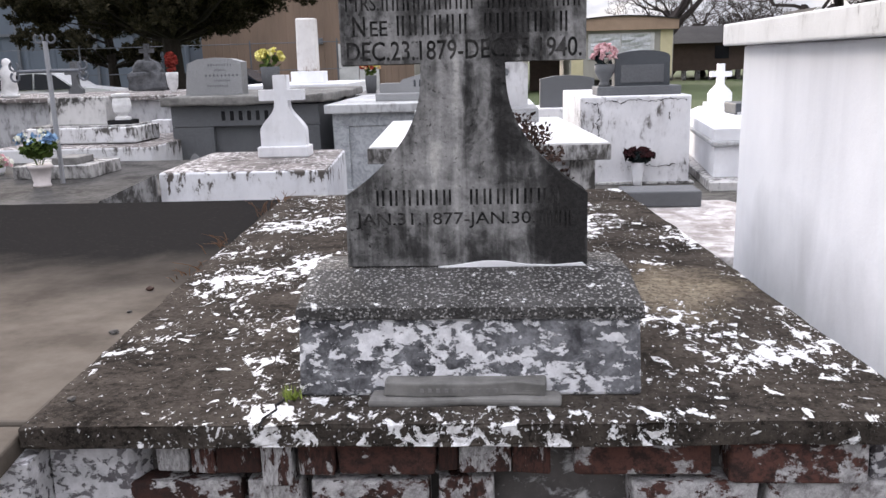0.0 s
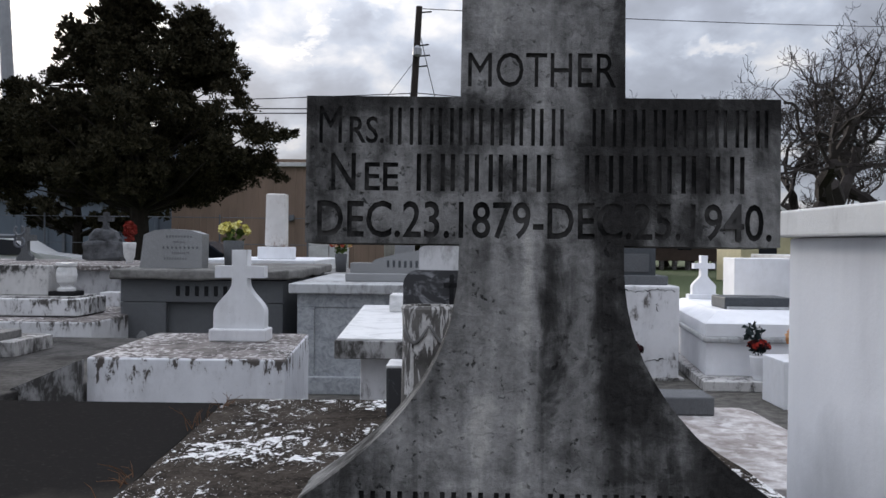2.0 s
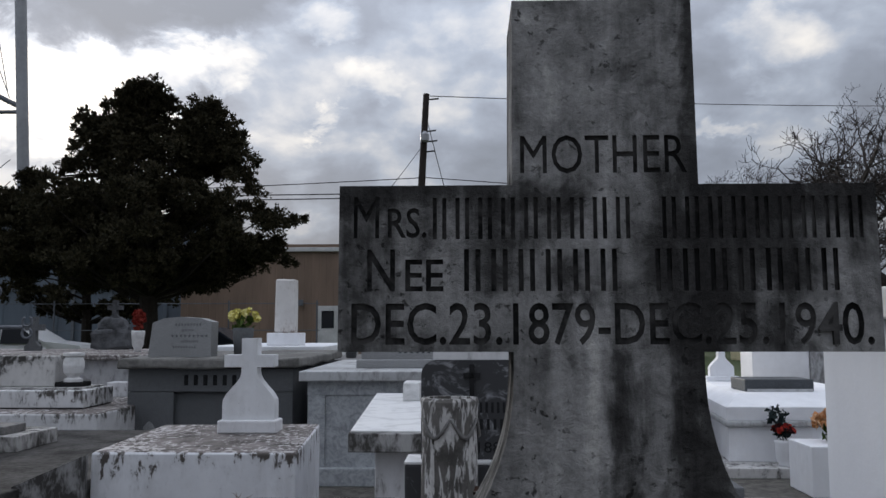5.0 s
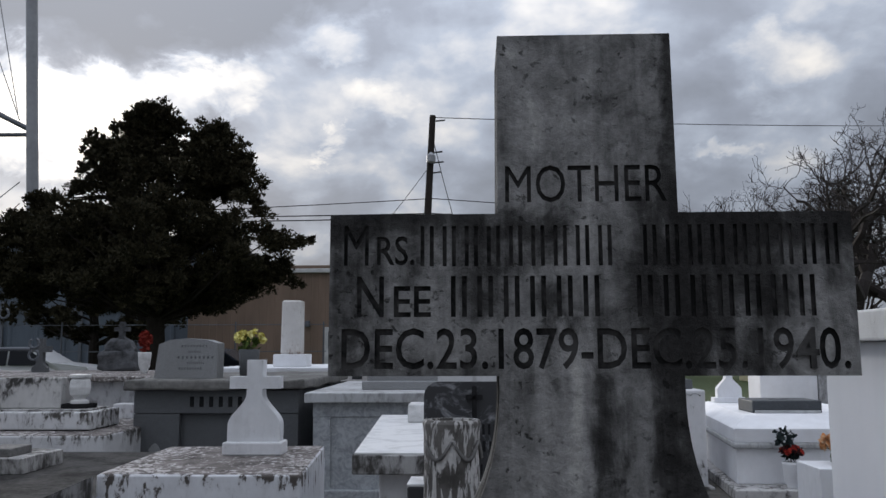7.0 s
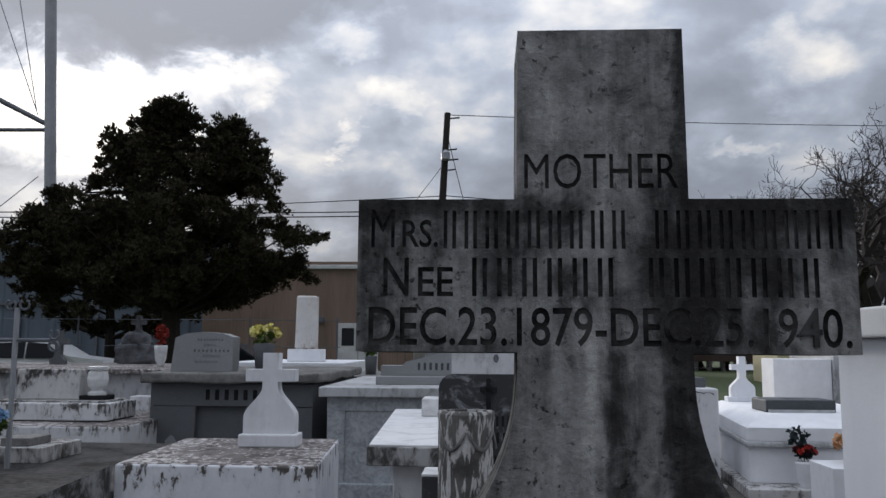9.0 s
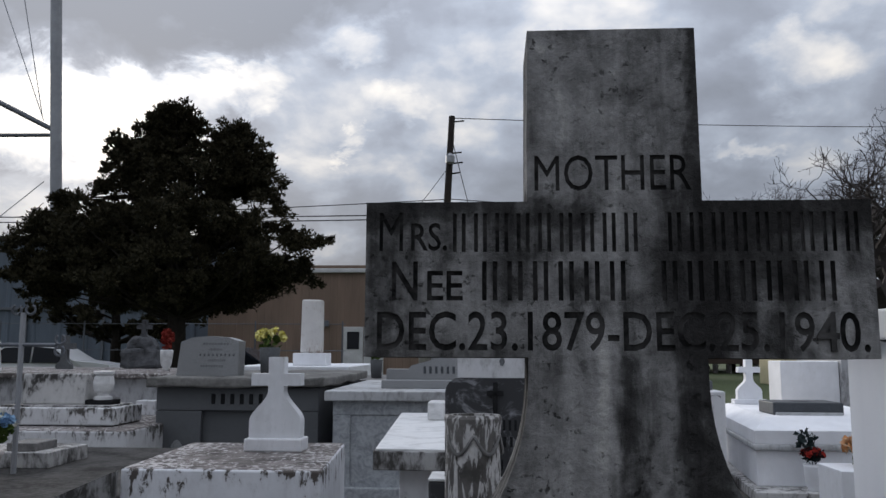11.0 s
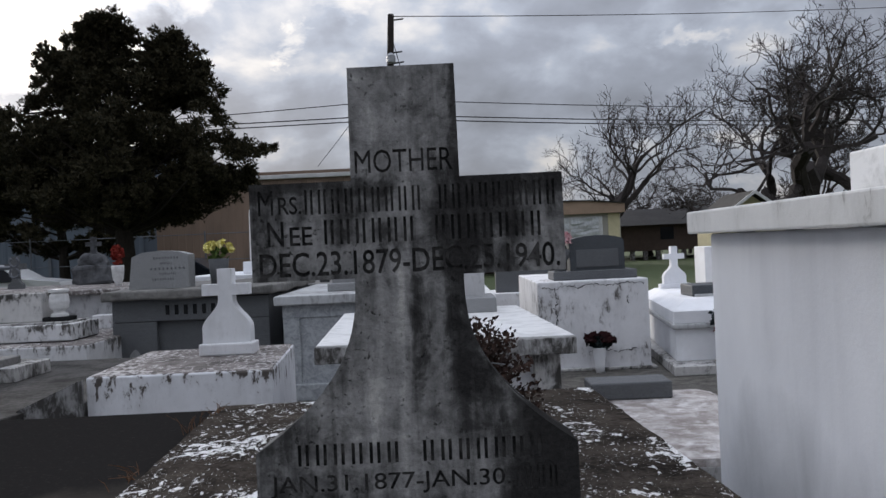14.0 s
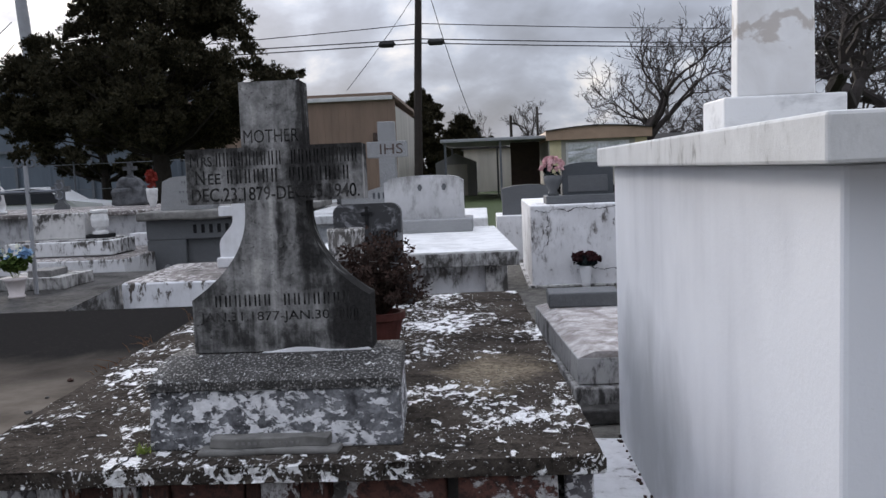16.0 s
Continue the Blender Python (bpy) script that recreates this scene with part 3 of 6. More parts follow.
M["foil"] = plain("crumpled_foil", (0.62, 0.64, 0.66), 0.35, 0.6, 9, 0.4)
M["car_white"] = plain("car_paint_white", (0.62, 0.63, 0.64), 0.25, 0, 2, 0.05, 0.6)
M["car_dark"] = plain("car_paint_dark", (0.03, 0.035, 0.045), 0.2, 0, 2, 0.1, 0.6)
M["tyre"] = plain("tyre_rubber", (0.02, 0.02, 0.02), 0.85)
M["fl_blue"] = leafy("blue_petals", (0.08, 0.16, 0.30), (0.27, 0.42, 0.58))
M["fl_yellow"] = leafy("yellow_petals", (0.52, 0.45, 0.08), (0.75, 0.70, 0.32))
M["fl_red"] = leafy("red_petals", (0.20, 0.014, 0.014), (0.42, 0.05, 0.035))
M["fl_dark"] = leafy("dark_red_petals", (0.014, 0.008, 0.009), (0.042, 0.014, 0.015))
M["fl_coral"] = leafy("coral_petals", (0.16, 0.018, 0.015), (0.30, 0.06, 0.045))
M["fl_pink"] = leafy("pink_petals", (0.48, 0.24, 0.26), (0.68, 0.47, 0.48))
M["fl_orange"] = leafy("orange_petals", (0.55, 0.24, 0.08), (0.70, 0.52, 0.36))
M["fl_white"] = leafy("white_petals", (0.6, 0.6, 0.5), (0.8, 0.8, 0.72))
M["leaf"] = leafy("green_leaves", (0.03, 0.055, 0.015), (0.09, 0.13, 0.035))
M["leaf_dark"] = leafy("dark_silk_leaves", (0.010, 0.016, 0.018), (0.03, 0.04, 0.04))
M["weed"] = leafy("weed_blades", (0.11, 0.15, 0.03), (0.20, 0.25, 0.06))


def glassy(name):
    m = bpy.data.materials.new(name)
    m.use_nodes = True
    b = m.node_tree.nodes["Principled BSDF"]
    b.inputs["Base Color"].default_value = (0.012, 0.014, 0.018, 1)
    b.inputs["Roughness"].default_value = 0.06
    b.inputs["Specular IOR Level"].default_value = 0.35
    return m


M["pane"] = glassy("dark_window_glass")
M["car_glass"] = glassy("tinted_car_glass")
M["car_glass"].node_tree.nodes["Principled BSDF"].inputs["Specular IOR Level"].default_value = 0.12

# ---- building blocks ----
def finish(bm, name, material, smooth=False):
    bmesh.ops.recalc_face_normals(bm, faces=bm.faces)
    me = bpy.data.meshes.new(name)
    bm.to_mesh(me)
    bm.free()
    for mat in material if isinstance(material, (list, tuple)) else [material]:
        me.materials.append(mat)
    if smooth:
        me.polygons.foreach_set("use_smooth", [True] * len(me.polygons))
    return me


def thing(name, at, label, category, group="", kind="", turn=0.0, m=None):
    """A top-level thing: an empty at its base."""
    ob = new(name)
    ob.empty_display_size = 0.1
    ob.matrix_world = m if m is not None else pose(*at, 0, 0, turn)
    return tagged(ob, label, category, group, kind)


def part(name, bm, material, parent=None, label="", smooth=False):
    ob = new(name, finish(bm, name, material, smooth))
    ob.parent = parent
    return tagged(ob, label) if label else ob


def single(name, bm, material, at, label, category, group="", kind="", turn=0.0, m=None, smooth=False):
    ob = new(name, finish(bm, name, material, smooth))
    ob.matrix_world = m if m is not None else pose(*at, 0, 0, turn)
    return tagged(ob, label, category, group, kind)


def prism(outline, z0, z1, bm=None, bevel=0.0, top=None, seg=2):
    """An upright prism on an outline of (x, y); top: another outline for its upper face."""
    bm = bm or bmesh.new()
    lo = [bm.verts.new((x, y, z0)) for x, y in outline]
    hi = [bm.verts.new((x, y, z1)) for x, y in (top or outline)]
    n = len(lo)
    fs = [bm.faces.new(lo[::-1]), bm.faces.new(hi)]
    for i in range(n):
        fs.append(bm.faces.new((lo[i], lo[(i + 1) % n], hi[(i + 1) % n], hi[i])))
    if bevel:
        es = list({e for f in fs for e in f.edges})
        bmesh.ops.bevel(bm, geom=es, offset=bevel, segments=seg, affect="EDGES", profile=0.5)
    return bm


def box(x0, x1, y0, y1, z0, z1, bm=None, bevel=0.0, inset=0.0):
    o = [(x0, y0), (x1, y0), (x1, y1), (x0, y1)]
    t = [(x0 + inset, y0 + inset), (x1 - inset, y0 + inset), (x1 - inset, y1 - inset), (x0 + inset, y1 - inset)] if inset else None
    return prism(o, z0, z1, bm, bevel, t)


def upright(outline, y0, y1, bm=None, bevel=0.0, seg=2):
    """A slab standing upright: an outline of (x, z) from y0 back to y1."""
    bm = bm or bmesh.new()
    lo = [bm.verts.new((x, y0, z)) for x, z in outline]
    hi = [bm.verts.new((x, y1, z)) for x, z in outline]
    n = len(lo)
    fs = [bm.faces.new(lo), bm.faces.new(hi[::-1])]
    for i in range(n):
        fs.append(bm.faces.new((lo[i], hi[i], hi[(i + 1) % n], lo[(i + 1) % n])))
    if bevel:
        es = [e for e in {e for f in fs for e in f.edges} if len(e.link_faces) == 2 and e.calc_face_angle(0) > 0.5]
        bmesh.ops.bevel(bm, geom=es, offset=bevel, segments=seg, affect="EDGES", profile=0.5)
    return bm


def lathe(profile, n=20, bm=None, at=(0, 0, 0)):
    """A turned body from (radius, height) pairs."""
    bm = bm or bmesh.new()
    rings = []
    for r, z in profile:
        rings.append([bm.verts.new((at[0] + r * math.cos(2 * math.pi * k / n), at[1] + r * math.sin(2 * math.pi * k / n), at[2] + z)) for k in range(n)])
    for a, b in zip(rings, rings[1:]):
        for k in range(n):
            bm.faces.new((a[k], a[(k + 1) % n], b[(k + 1) % n], b[k]))
    bm.faces.new(rings[0][::-1])
    bm.faces.new(rings[-1])
    return bm


def tube(bm, pts, radii, n=6):
    """A tapered round bar along points."""
    pts = [Vector(p) for p in pts]
    rings = []
    for i, p in enumerate(pts):
        d = (pts[min(i + 1, len(pts) - 1)] - pts[max(i - 1, 0)])
        if d.length < 1e-9:
            d = Vector((0, 0, 1))
        d.normalize()
        u = d.orthogonal().normalized()
        v = d.cross(u)
        r = radii[i] if isinstance(radii, (list, tuple)) else radii
        rings.append([bm.verts.new(p + r * (math.cos(2 * math.pi * k / n) * u + math.sin(2 * math.pi * k / n) * v)) for k in range(n)])
    for a, b in zip(rings, rings[1:]):
        s = min(range(n), key=lambda q: (a[0].co - b[q].co).length)
        for k in range(n):
            bm.faces.new((a[k], a[(k + 1) % n], b[(k + 1 + s) % n], b[(k + s) % n]))
    if n > 2:
        bm.faces.new(rings[0][::-1])
        bm.faces.new(rings[-1])
    return bm


def roughen(bm, amount, scale, seed=0.0, cuts=0):
    """Wear: small dents in a mesh's surface."""
    if cuts:
        bmesh.ops.subdivide_edges(bm, edges=bm.edges, cuts=cuts, use_grid_fill=True)
    for v in bm.verts:
        p = v.co * scale + Vector((seed, seed * 0.7, seed * 1.3))
        v.co += amount * Vector((noise.noise(p), noise.noise(p + Vector((9, 0, 0))), noise.noise(p + Vector((0, 9, 0)))))
    return bm


def letters(words, parent, x0, x1, z, y, height, material, name="lettering", depth=0.0012, cutters=None, weight=0.0):
    """Cut lettering on an upright face, stretched from x0 to x1. A word between bars | | is drawn as plain strokes."""
    bits = words.split("|")
    n = sum(len(b) for b in bits)
    pitch = (x1 - x0) / n
    x = x0
    for k, b in enumerate(bits):
        if not b:
            continue
        w = pitch * len(b)
        if k % 2:
            for i, ch in enumerate(b):
                if ch == " ":
                    continue
                cx = x + (i + 0.5) * pitch
                if cutters is None:
                    part("worn_letter", box(cx - 0.22 * pitch, cx + 0.22 * pitch, y - depth, y + depth, z, z + height), material, parent)
                    continue
                for side in (-0.21, 0.21):
                    cutters.append(finish(box(cx + (side - 0.09) * pitch, cx + (side + 0.09) * pitch, y - depth, y + depth, z, z + height), "cut", material))
        elif b.strip():
            cu = bpy.data.curves.new(name, "FONT")
            cu.body, cu.extrude, cu.resolution_u, cu.offset = b.strip(), 0.5, 3, weight
            tmp = bpy.data.objects.new(name, cu)
            scene.collection.objects.link(tmp)
            bpy.context.view_layer.update()
            me = bpy.data.meshes.new_from_object(tmp.evaluated_get(bpy.context.evaluated_depsgraph_get()))
            bpy.data.objects.remove(tmp)
            co = np.empty(len(me.vertices) * 3)
            me.vertices.foreach_get("co", co)
            co = co.reshape(-1, 3)
            lo, hi = co.min(0), co.max(0)
            lead = (len(b) - len(b.lstrip())) * pitch
            trail = (len(b) - len(b.rstrip())) * pitch
            out = np.empty_like(co)
            out[:, 0] = x + lead + (co[:, 0] - lo[0]) / (hi[0] - lo[0]) * (w - lead - trail - 0.12 * pitch)
            out[:, 2] = z + (co[:, 1] - lo[1]) / (hi[1] - lo[1]) * height
            out[:, 1] = y - co[:, 2] * depth * 2
            me.vertices.foreach_set("co", out.ravel())
            me.materials.clear()
            me.materials.append(material)
            if cutters is not None:
                cutters.append(me)
            else:
                ob = new(name, me)
                ob.parent = parent
        x += w


def engraved(bm, material, cutters, letter_mat):
    """The stone with its lettering cut in."""
    body = new("stone_blank", finish(bm, "cross", material))
    body.data.materials.append(letter_mat)
    joined = bmesh.new()
    for me in cutters:
        joined.from_mesh(me)
    bmesh.ops.remove_doubles(joined, verts=joined.verts, dist=1e-6)
    bmesh.ops.recalc_face_normals(joined, faces=joined.faces)
    tool = new("cut", finish(joined, "cut", letter_mat))
    mod = body.modifiers.new("cut", "BOOLEAN")
    mod.operation, mod.object, mod.solver, mod.material_mode = "DIFFERENCE", tool, "EXACT", "TRANSFER"
    bpy.context.view_layer.update()
    me = bpy.data.meshes.new_from_object(body.evaluated_get(bpy.context.evaluated_depsgraph_get()))
    bpy.data.objects.remove(tool)
    bpy.data.objects.remove(body)
    return me


def clump(bm, centre, r, n, size, rng, flat=0.8):
    """Many small leaves or petals round a centre."""
    for _ in range(n):
        d = Vector((rng.gauss(0, 1), rng.gauss(0, 1), rng.gauss(0, 1))).normalized()
        p = Vector(centre) + Vector((d.x * r[0], d.y * r[1], d.z * r[2])) * rng.uniform(0.45, 1.0)
        a = Vector((rng.gauss(0, 1), rng.gauss(0, 1), rng.gauss(0, 1))).normalized()
        b = a.orthogonal().normalized()
        s = size * rng.uniform(0.6, 1.3)
        q = a.cross(b) * s * 0.25
        bm.faces.new([bm.verts.new(p + v) for v in (-a * s, b * s * flat + q, a * s, -b * s * flat + q)])
    return bm


def bouquet(at, pot, pot_mat, petals, leaf_mat, r, label, group="", n=90, size=0.03, name="flower_pot", lift=None):
    """A pot or vase of artificial flowers: petals is a list of materials."""
    rng = random.Random(hash((round(at[0] * 10), round(at[1] * 10))) % 1000)
    t = thing(name, at, label, "flowers", group)
    top = pot[-1][1]
    part("vase", lathe(pot, 16), pot_mat, t, smooth=True)
    h = lift if lift is not None else top + r[2] * 0.75
    leaves = clump(bmesh.new(), (0, 0, h - r[2] * 0.35), (r[0] * 0.9, r[1] * 0.9, r[2] * 0.75), n, size * 1.2, rng)
    for _ in range(9):
        a = rng.uniform(0, 6.28)
        tube(leaves, [(0, 0, top * 0.7), (r[0] * 0.6 * math.cos(a), r[1] * 0.6 * math.sin(a), h)], size * 0.12, 3)
    part("leaves", leaves, leaf_mat, t)
    for mat in petals:
        bm = bmesh.new()
        for _ in range(max(9, int(42 / len(petals)))):
            d = Vector((rng.gauss(0, 1), rng.gauss(0, 1), abs(rng.gauss(0, 1)) * 0.9)).normalized()
            c = Vector((d.x * r[0], d.y * r[1], h + d.z * r[2])) * 1.0
            clump(bm, c, (size * 0.9,) * 3, 9, size * 0.75, rng)
        part("blossoms", bm, mat, t)
    return t


def cross_outline(h, arm_w, arm_z0, arm_z1, stem, base_w, base_h, flare_top, n=7, cx=0.0, bell=False):
    """An upright cross (x, z) that flares to a base, its sides swept in, or bell-shaped."""
    s, a, b = stem / 2, arm_w / 2, base_w / 2
    left = []
    for k in range(n + 1):
        f = k / n
        wide = 1 - f * f * (3 - 2 * f) if bell else (1 - f) ** 2.4
        left.append((-(s + (b - s) * wide), base_h + (flare_top - base_h) * f))
    half = [(-b, 0)] + left + [(-s, arm_z0), (-a, arm_z0), (-a, arm_z1), (-s, arm_z1), (-s, h)]
    right = [(-x, z) for x, z in reversed(half)]
    return [(x + cx, z) for x, z in reversed(half + right)]


# ---- ground ----
gb = bmesh.new()
gv = [gb.verts.new((x, y, 0)) for x, y in ((-400, -300), (400, -300), (400, 900), (-400, 900))]
gb.faces.new(gv)
single("ground", gb, M["ground"], (0, 0, 0), "grey trodden earth turning to winter grass", "ground", kind="structure")

# ---- the brick tomb with the cross; it has sunk a little towards its far end ----
SUNK = Matrix.Translation((0, 1.48, 0.85)) @ pose(0, 0, 0, -1.2, 0, 0) @ Matrix.Translation((0, -1.48, -0.85))
SLAB = [(-0.53, 1.222), (0.905, 1.245), (0.868, 2.8), (0.832, 3.96), (-0.765, 3.90), (-0.60, 1.95)]


def ragged(outline, step, amount, rng):
    """The outline with crumbled edges."""
    out = []
    for (ax, ay), (bx, by) in zip(outline, outline[1:] + outline[:1]):
        n = max(1, int(math.hypot(bx - ax, by - ay) / step))
        for k in range(n):
            f = k / n
            out.append((ax + (bx - ax) * f + rng.uniform(-amount, amount), ay + (by - ay) * f + rng.uniform(-amount, amount)))
    return out


rng = random.Random(4)
tomb = thing("brick_tomb", (0, 0, 0), "old brick tomb with a flaking cement slab on top", "tomb", m=SUNK)
bm = prism(ragged(SLAB, 0.06, 0.006, rng), 0.812, 0.85, bevel=0.005, seg=1)
part("slab", bm, M["slab"], tomb, "cement slab speckled with flakes of white paint")
core = [(-0.47, 1.31), (0.85, 1.325), (0.79, 3.88), (-0.70, 3.84)]
part("mortar_core", prism(core, 0.0, 0.805), M["mortar"], tomb)
part("joint_course", prism([(x * 0.985 + 0.002, y) for x, y in core], 0.80, 0.814), M["mortar"], tomb)
# a fallen corner keeps its limewash
bm = prism(ragged([(-0.515, 1.262), (-0.372, 1.266), (-0.352, 1.33), (-0.48, 1.34)], 0.04, 0.003, rng), 0.3, 0.808, bevel=0.006, seg=1)
part("plaster_patch", bm, M["plaster"], tomb, "limewashed render over the corner")
bm = prism(ragged([(0.822, 1.285), (0.885, 1.288), (0.885, 1.345), (0.825, 1.34)], 0.03, 0.004, rng), 0.2, 0.806, bevel=0.005, seg=1)
part("plaster_patch", bm, M["plaster"], tomb)
bm = prism([(-0.50, 1.27), (-0.465, 1.27), (-0.68, 3.84), (-0.72, 3.84)], 0.2, 0.806, bevel=0.004, seg=1)
part("side_render", bm, M["plaster"], tomb)
bm = prism([(0.86, 1.33), (0.89, 1.33), (0.825, 3.86), (0.80, 3.86)], 0.0, 0.806, bevel=0.004, seg=1)
part("side_render", bm, M["plaster"], tomb)


def brick_mesh(seed, mat):
    b = box(-0.5, 0.5, -0.5, 0.5, -0.5, 0.5, bevel=0.06)
    return finish(roughen(b, 0.05, 2.1, seed), "brick", mat)


brick_shapes = [brick_mesh(k * 3.7, M["brick"]) for k in range(7)] + [brick_mesh(k * 3.7, M["brick_washed"]) for k in range(7)]
tomb_bricks = []
# top course: left end, right end, set forward, height, limewashed
for x0, x1, out, h, washed in ((-0.332, -0.276, 0.000, 0.056, 1), (-0.273, -0.233, 0.002, 0.060, 0), (-0.230, -0.156, 0.004, 0.060, 0), (-0.153, -0.102, 0.016, 0.075, 1), (-0.094, -0.033, 0.008, 0.060, 0), (-0.030, 0.132, 0.005, 0.060, 0),
                               (0.135, 0.166, 0.004, 0.056, 0), (0.168, 0.251, 0.010, 0.056, 1), (0.254, 0.315, 0.006, 0.058, 0), (0.356, 0.569, 0.006, 0.062, 0), (0.594, 0.808, 0.018, 0.070, 0)):
    tomb_bricks.append(((x0 + x1) / 2, 1.318 - out + 0.011 * x0, 0.808 - h / 2, x1 - x0, 0.1, h, rng.uniform(-1.5, 1.5), rng.randrange(7), washed))
z = 0.704
for course in range(8):
    x = -0.30 + (0.0 if course % 2 else -0.09)
    while x < 0.86:
        w = rng.choice((0.205, 0.21, 0.2, 0.105, 0.13, 0.21))
        if x + w > 0.885:
            w = 0.885 - x
        if w < 0.04:
            break
        if rng.random() >= 0.07:
            tomb_bricks.append((x + w / 2, 1.318 + rng.uniform(-0.012, 0.010) + 0.011 * x, z, w - 0.014, 0.1, 0.062, rng.uniform(-2.5, 2.5), rng.randrange(7), rng.random() < 0.85))
        x += w
    z -= 0.072

# plinth and cross
plinth = thing("plinth", (0, 0, 0), "square cement plinth in peeling whitewash on the tomb slab", "plinth", m=SUNK)
bm = prism([(-0.106, 1.348), (0.472, 1.348), (0.450, 1.700), (-0.104, 1.700)], 0.85, 0.985, bevel=0.006,
           top=[(-0.102, 1.350), (0.468, 1.350), (0.446, 1.698), (-0.100, 1.698)])
part("block", roughen(bm, 0.003, 18, 2), M["plinth"], plinth)
bm = bmesh.new()
cap_rows = [(1.345, 0.986, 1.006), (1.358, 0.986, 1.012), (1.470, 0.986, 1.043), (1.590, 0.986, 1.043), (1.690, 0.986, 1.015), (1.702, 0.986, 1.006)]
rows_v = [[bm.verts.new(v) for v in ((-0.104, y, z0), (e, y, z0), (e, y, z1 - 0.004), (e - 0.013, y, z1), (-0.091, y, z1), (-0.104, y, z1 - 0.004))] for y, z0, z1, e in [(*r, 0.473 - 0.062 * (r[0] - 1.345)) for r in cap_rows]]
for r0, r1 in zip(rows_v, rows_v[1:]):
    for k in range(6):
        bm.faces.new((r0[k], r0[(k + 1) % 6], r1[(k + 1) % 6], r1[k]))
bm.faces.new(rows_v[0])
bm.faces.new(rows_v[-1])
part("cap", roughen(bm, 0.002, 20, 5), M["plinth_top"], plinth, "rough pebbled cement top")
footing = box(0.020, 0.335, 1.300, 1.35, 0.849, 0.862, bevel=0.005)
part("footing", roughen(footing, 0.005, 25, 3, cuts=3), M["lid_stone"], plinth)
plaque = box(0.045, 0.312, 1.314, 1.352, 0.862, 0.886, bevel=0.003)
pl = part("name_plaque", roughen(plaque, 0.004, 30, 4, cuts=4), M["lid_stone"], plinth, "narrow worn stone plaque")
letters("|xxxxxxxxxxx|", pl, 0.10, 0.25, 0.870, 1.313, 0.006, M["worn_stone"], depth=0.0010)

CX = 0.1795
CROSS_Y = 1.482
outline = cross_outline(0.640, 0.420, 0.357, 0.488, 0.146, 0.430, 0.128, 0.350, 14)
outline = [(CX + x * (1.0 if z < 0.5 else 0.985), 1.046 + z) for x, z in outline]
cross = thing("cross_headstone", (0, 0, 0), "blackened cement cross headstone with cut lettering, on a plinth", "headstone", m=SUNK)
LW, F, cut = M["engraving"], CROSS_Y, []
for words, x0, x1, z, h in (
        ("MOTHER", 0.113, 0.247, 1.543, 0.031),
        ("M", -0.019, 0.004, 1.492, 0.033), ("RS.", 0.008, 0.040, 1.492, 0.024), ("|xxxxxxxxx xxxxxxxxx|", 0.040, 0.382, 1.491, 0.033),
        ("N", -0.008, 0.017, 1.450, 0.033), ("EE", 0.022, 0.054, 1.450, 0.025), ("|xxxxxx xxxxxxx|", 0.064, 0.362, 1.450, 0.033),
        ("DEC.23.1879-DEC.25.1940.", -0.020, 0.384, 1.408, 0.033),
        ("|xxxxxx xxxxxxx|", 0.016, 0.350, 1.156, 0.028), ("JAN.31.1877-JAN.30.1|xxx|", -0.018, 0.368, 1.114, 0.029)):
    letters(words, cross, x0, x1, z, F, h, LW, depth=0.003, cutters=cut, weight=0.0 if "M" in words else 0.011 if z > 1.3 else 0.006)
blank = upright(outline, CROSS_Y, CROSS_Y + 0.085, bevel=0.009, seg=3)
stone_ob = new("cross", engraved(blank, M["cross"], cut, LW))
stone_ob.parent = cross
part("white_mortar", roughen(upright([(0.10, 1.036), (0.40, 1.036), (0.385, 1.050), (0.33, 1.046), (0.29, 1.047), (0.25, 1.053), (0.21, 1.054), (0.17, 1.049), (0.13, 1.044)], 1.4765, 1.49, bevel=0.002), 0.002, 60, 1), M["white"], cross, "smear of white mortar along the foot")

# weeds in the crack, and grit
rng = random.Random(8)
bm = bmesh.new()
for _ in range(45):
    x, y = -0.115 + rng.gauss(0, 0.008), 1.338 + rng.gauss(0, 0.008)
    h, lx, ly = rng.uniform(0.008, 0.03), rng.gauss(0, 0.014), rng.gauss(0, 0.014)
    a = [bm.verts.new(v) for v in ((x - 0.0016, y, 0.849), (x + 0.0016, y, 0.849), (x + lx, y + ly, 0.849 + h))]
    bm.faces.new(a)
single("weed_tuft", bm, M["weed"], (0, 0, 0), "tuft of green weed in a crack of the slab", "weed", m=SUNK)
bm = bmesh.new()
tube(bm, [(-0.125, 1.345, 0.8507), (-0.137, 1.305, 0.8508), (-0.131, 1.288, 0.8507), (-0.143, 1.252, 0.8508), (-0.142, 1.222, 0.849)], 0.0022, 4)
single("slab_crack", bm, M["letter"], (0, 0, 0), "dark crack across the slab's front edge", "crack", kind="structure", m=SUNK)

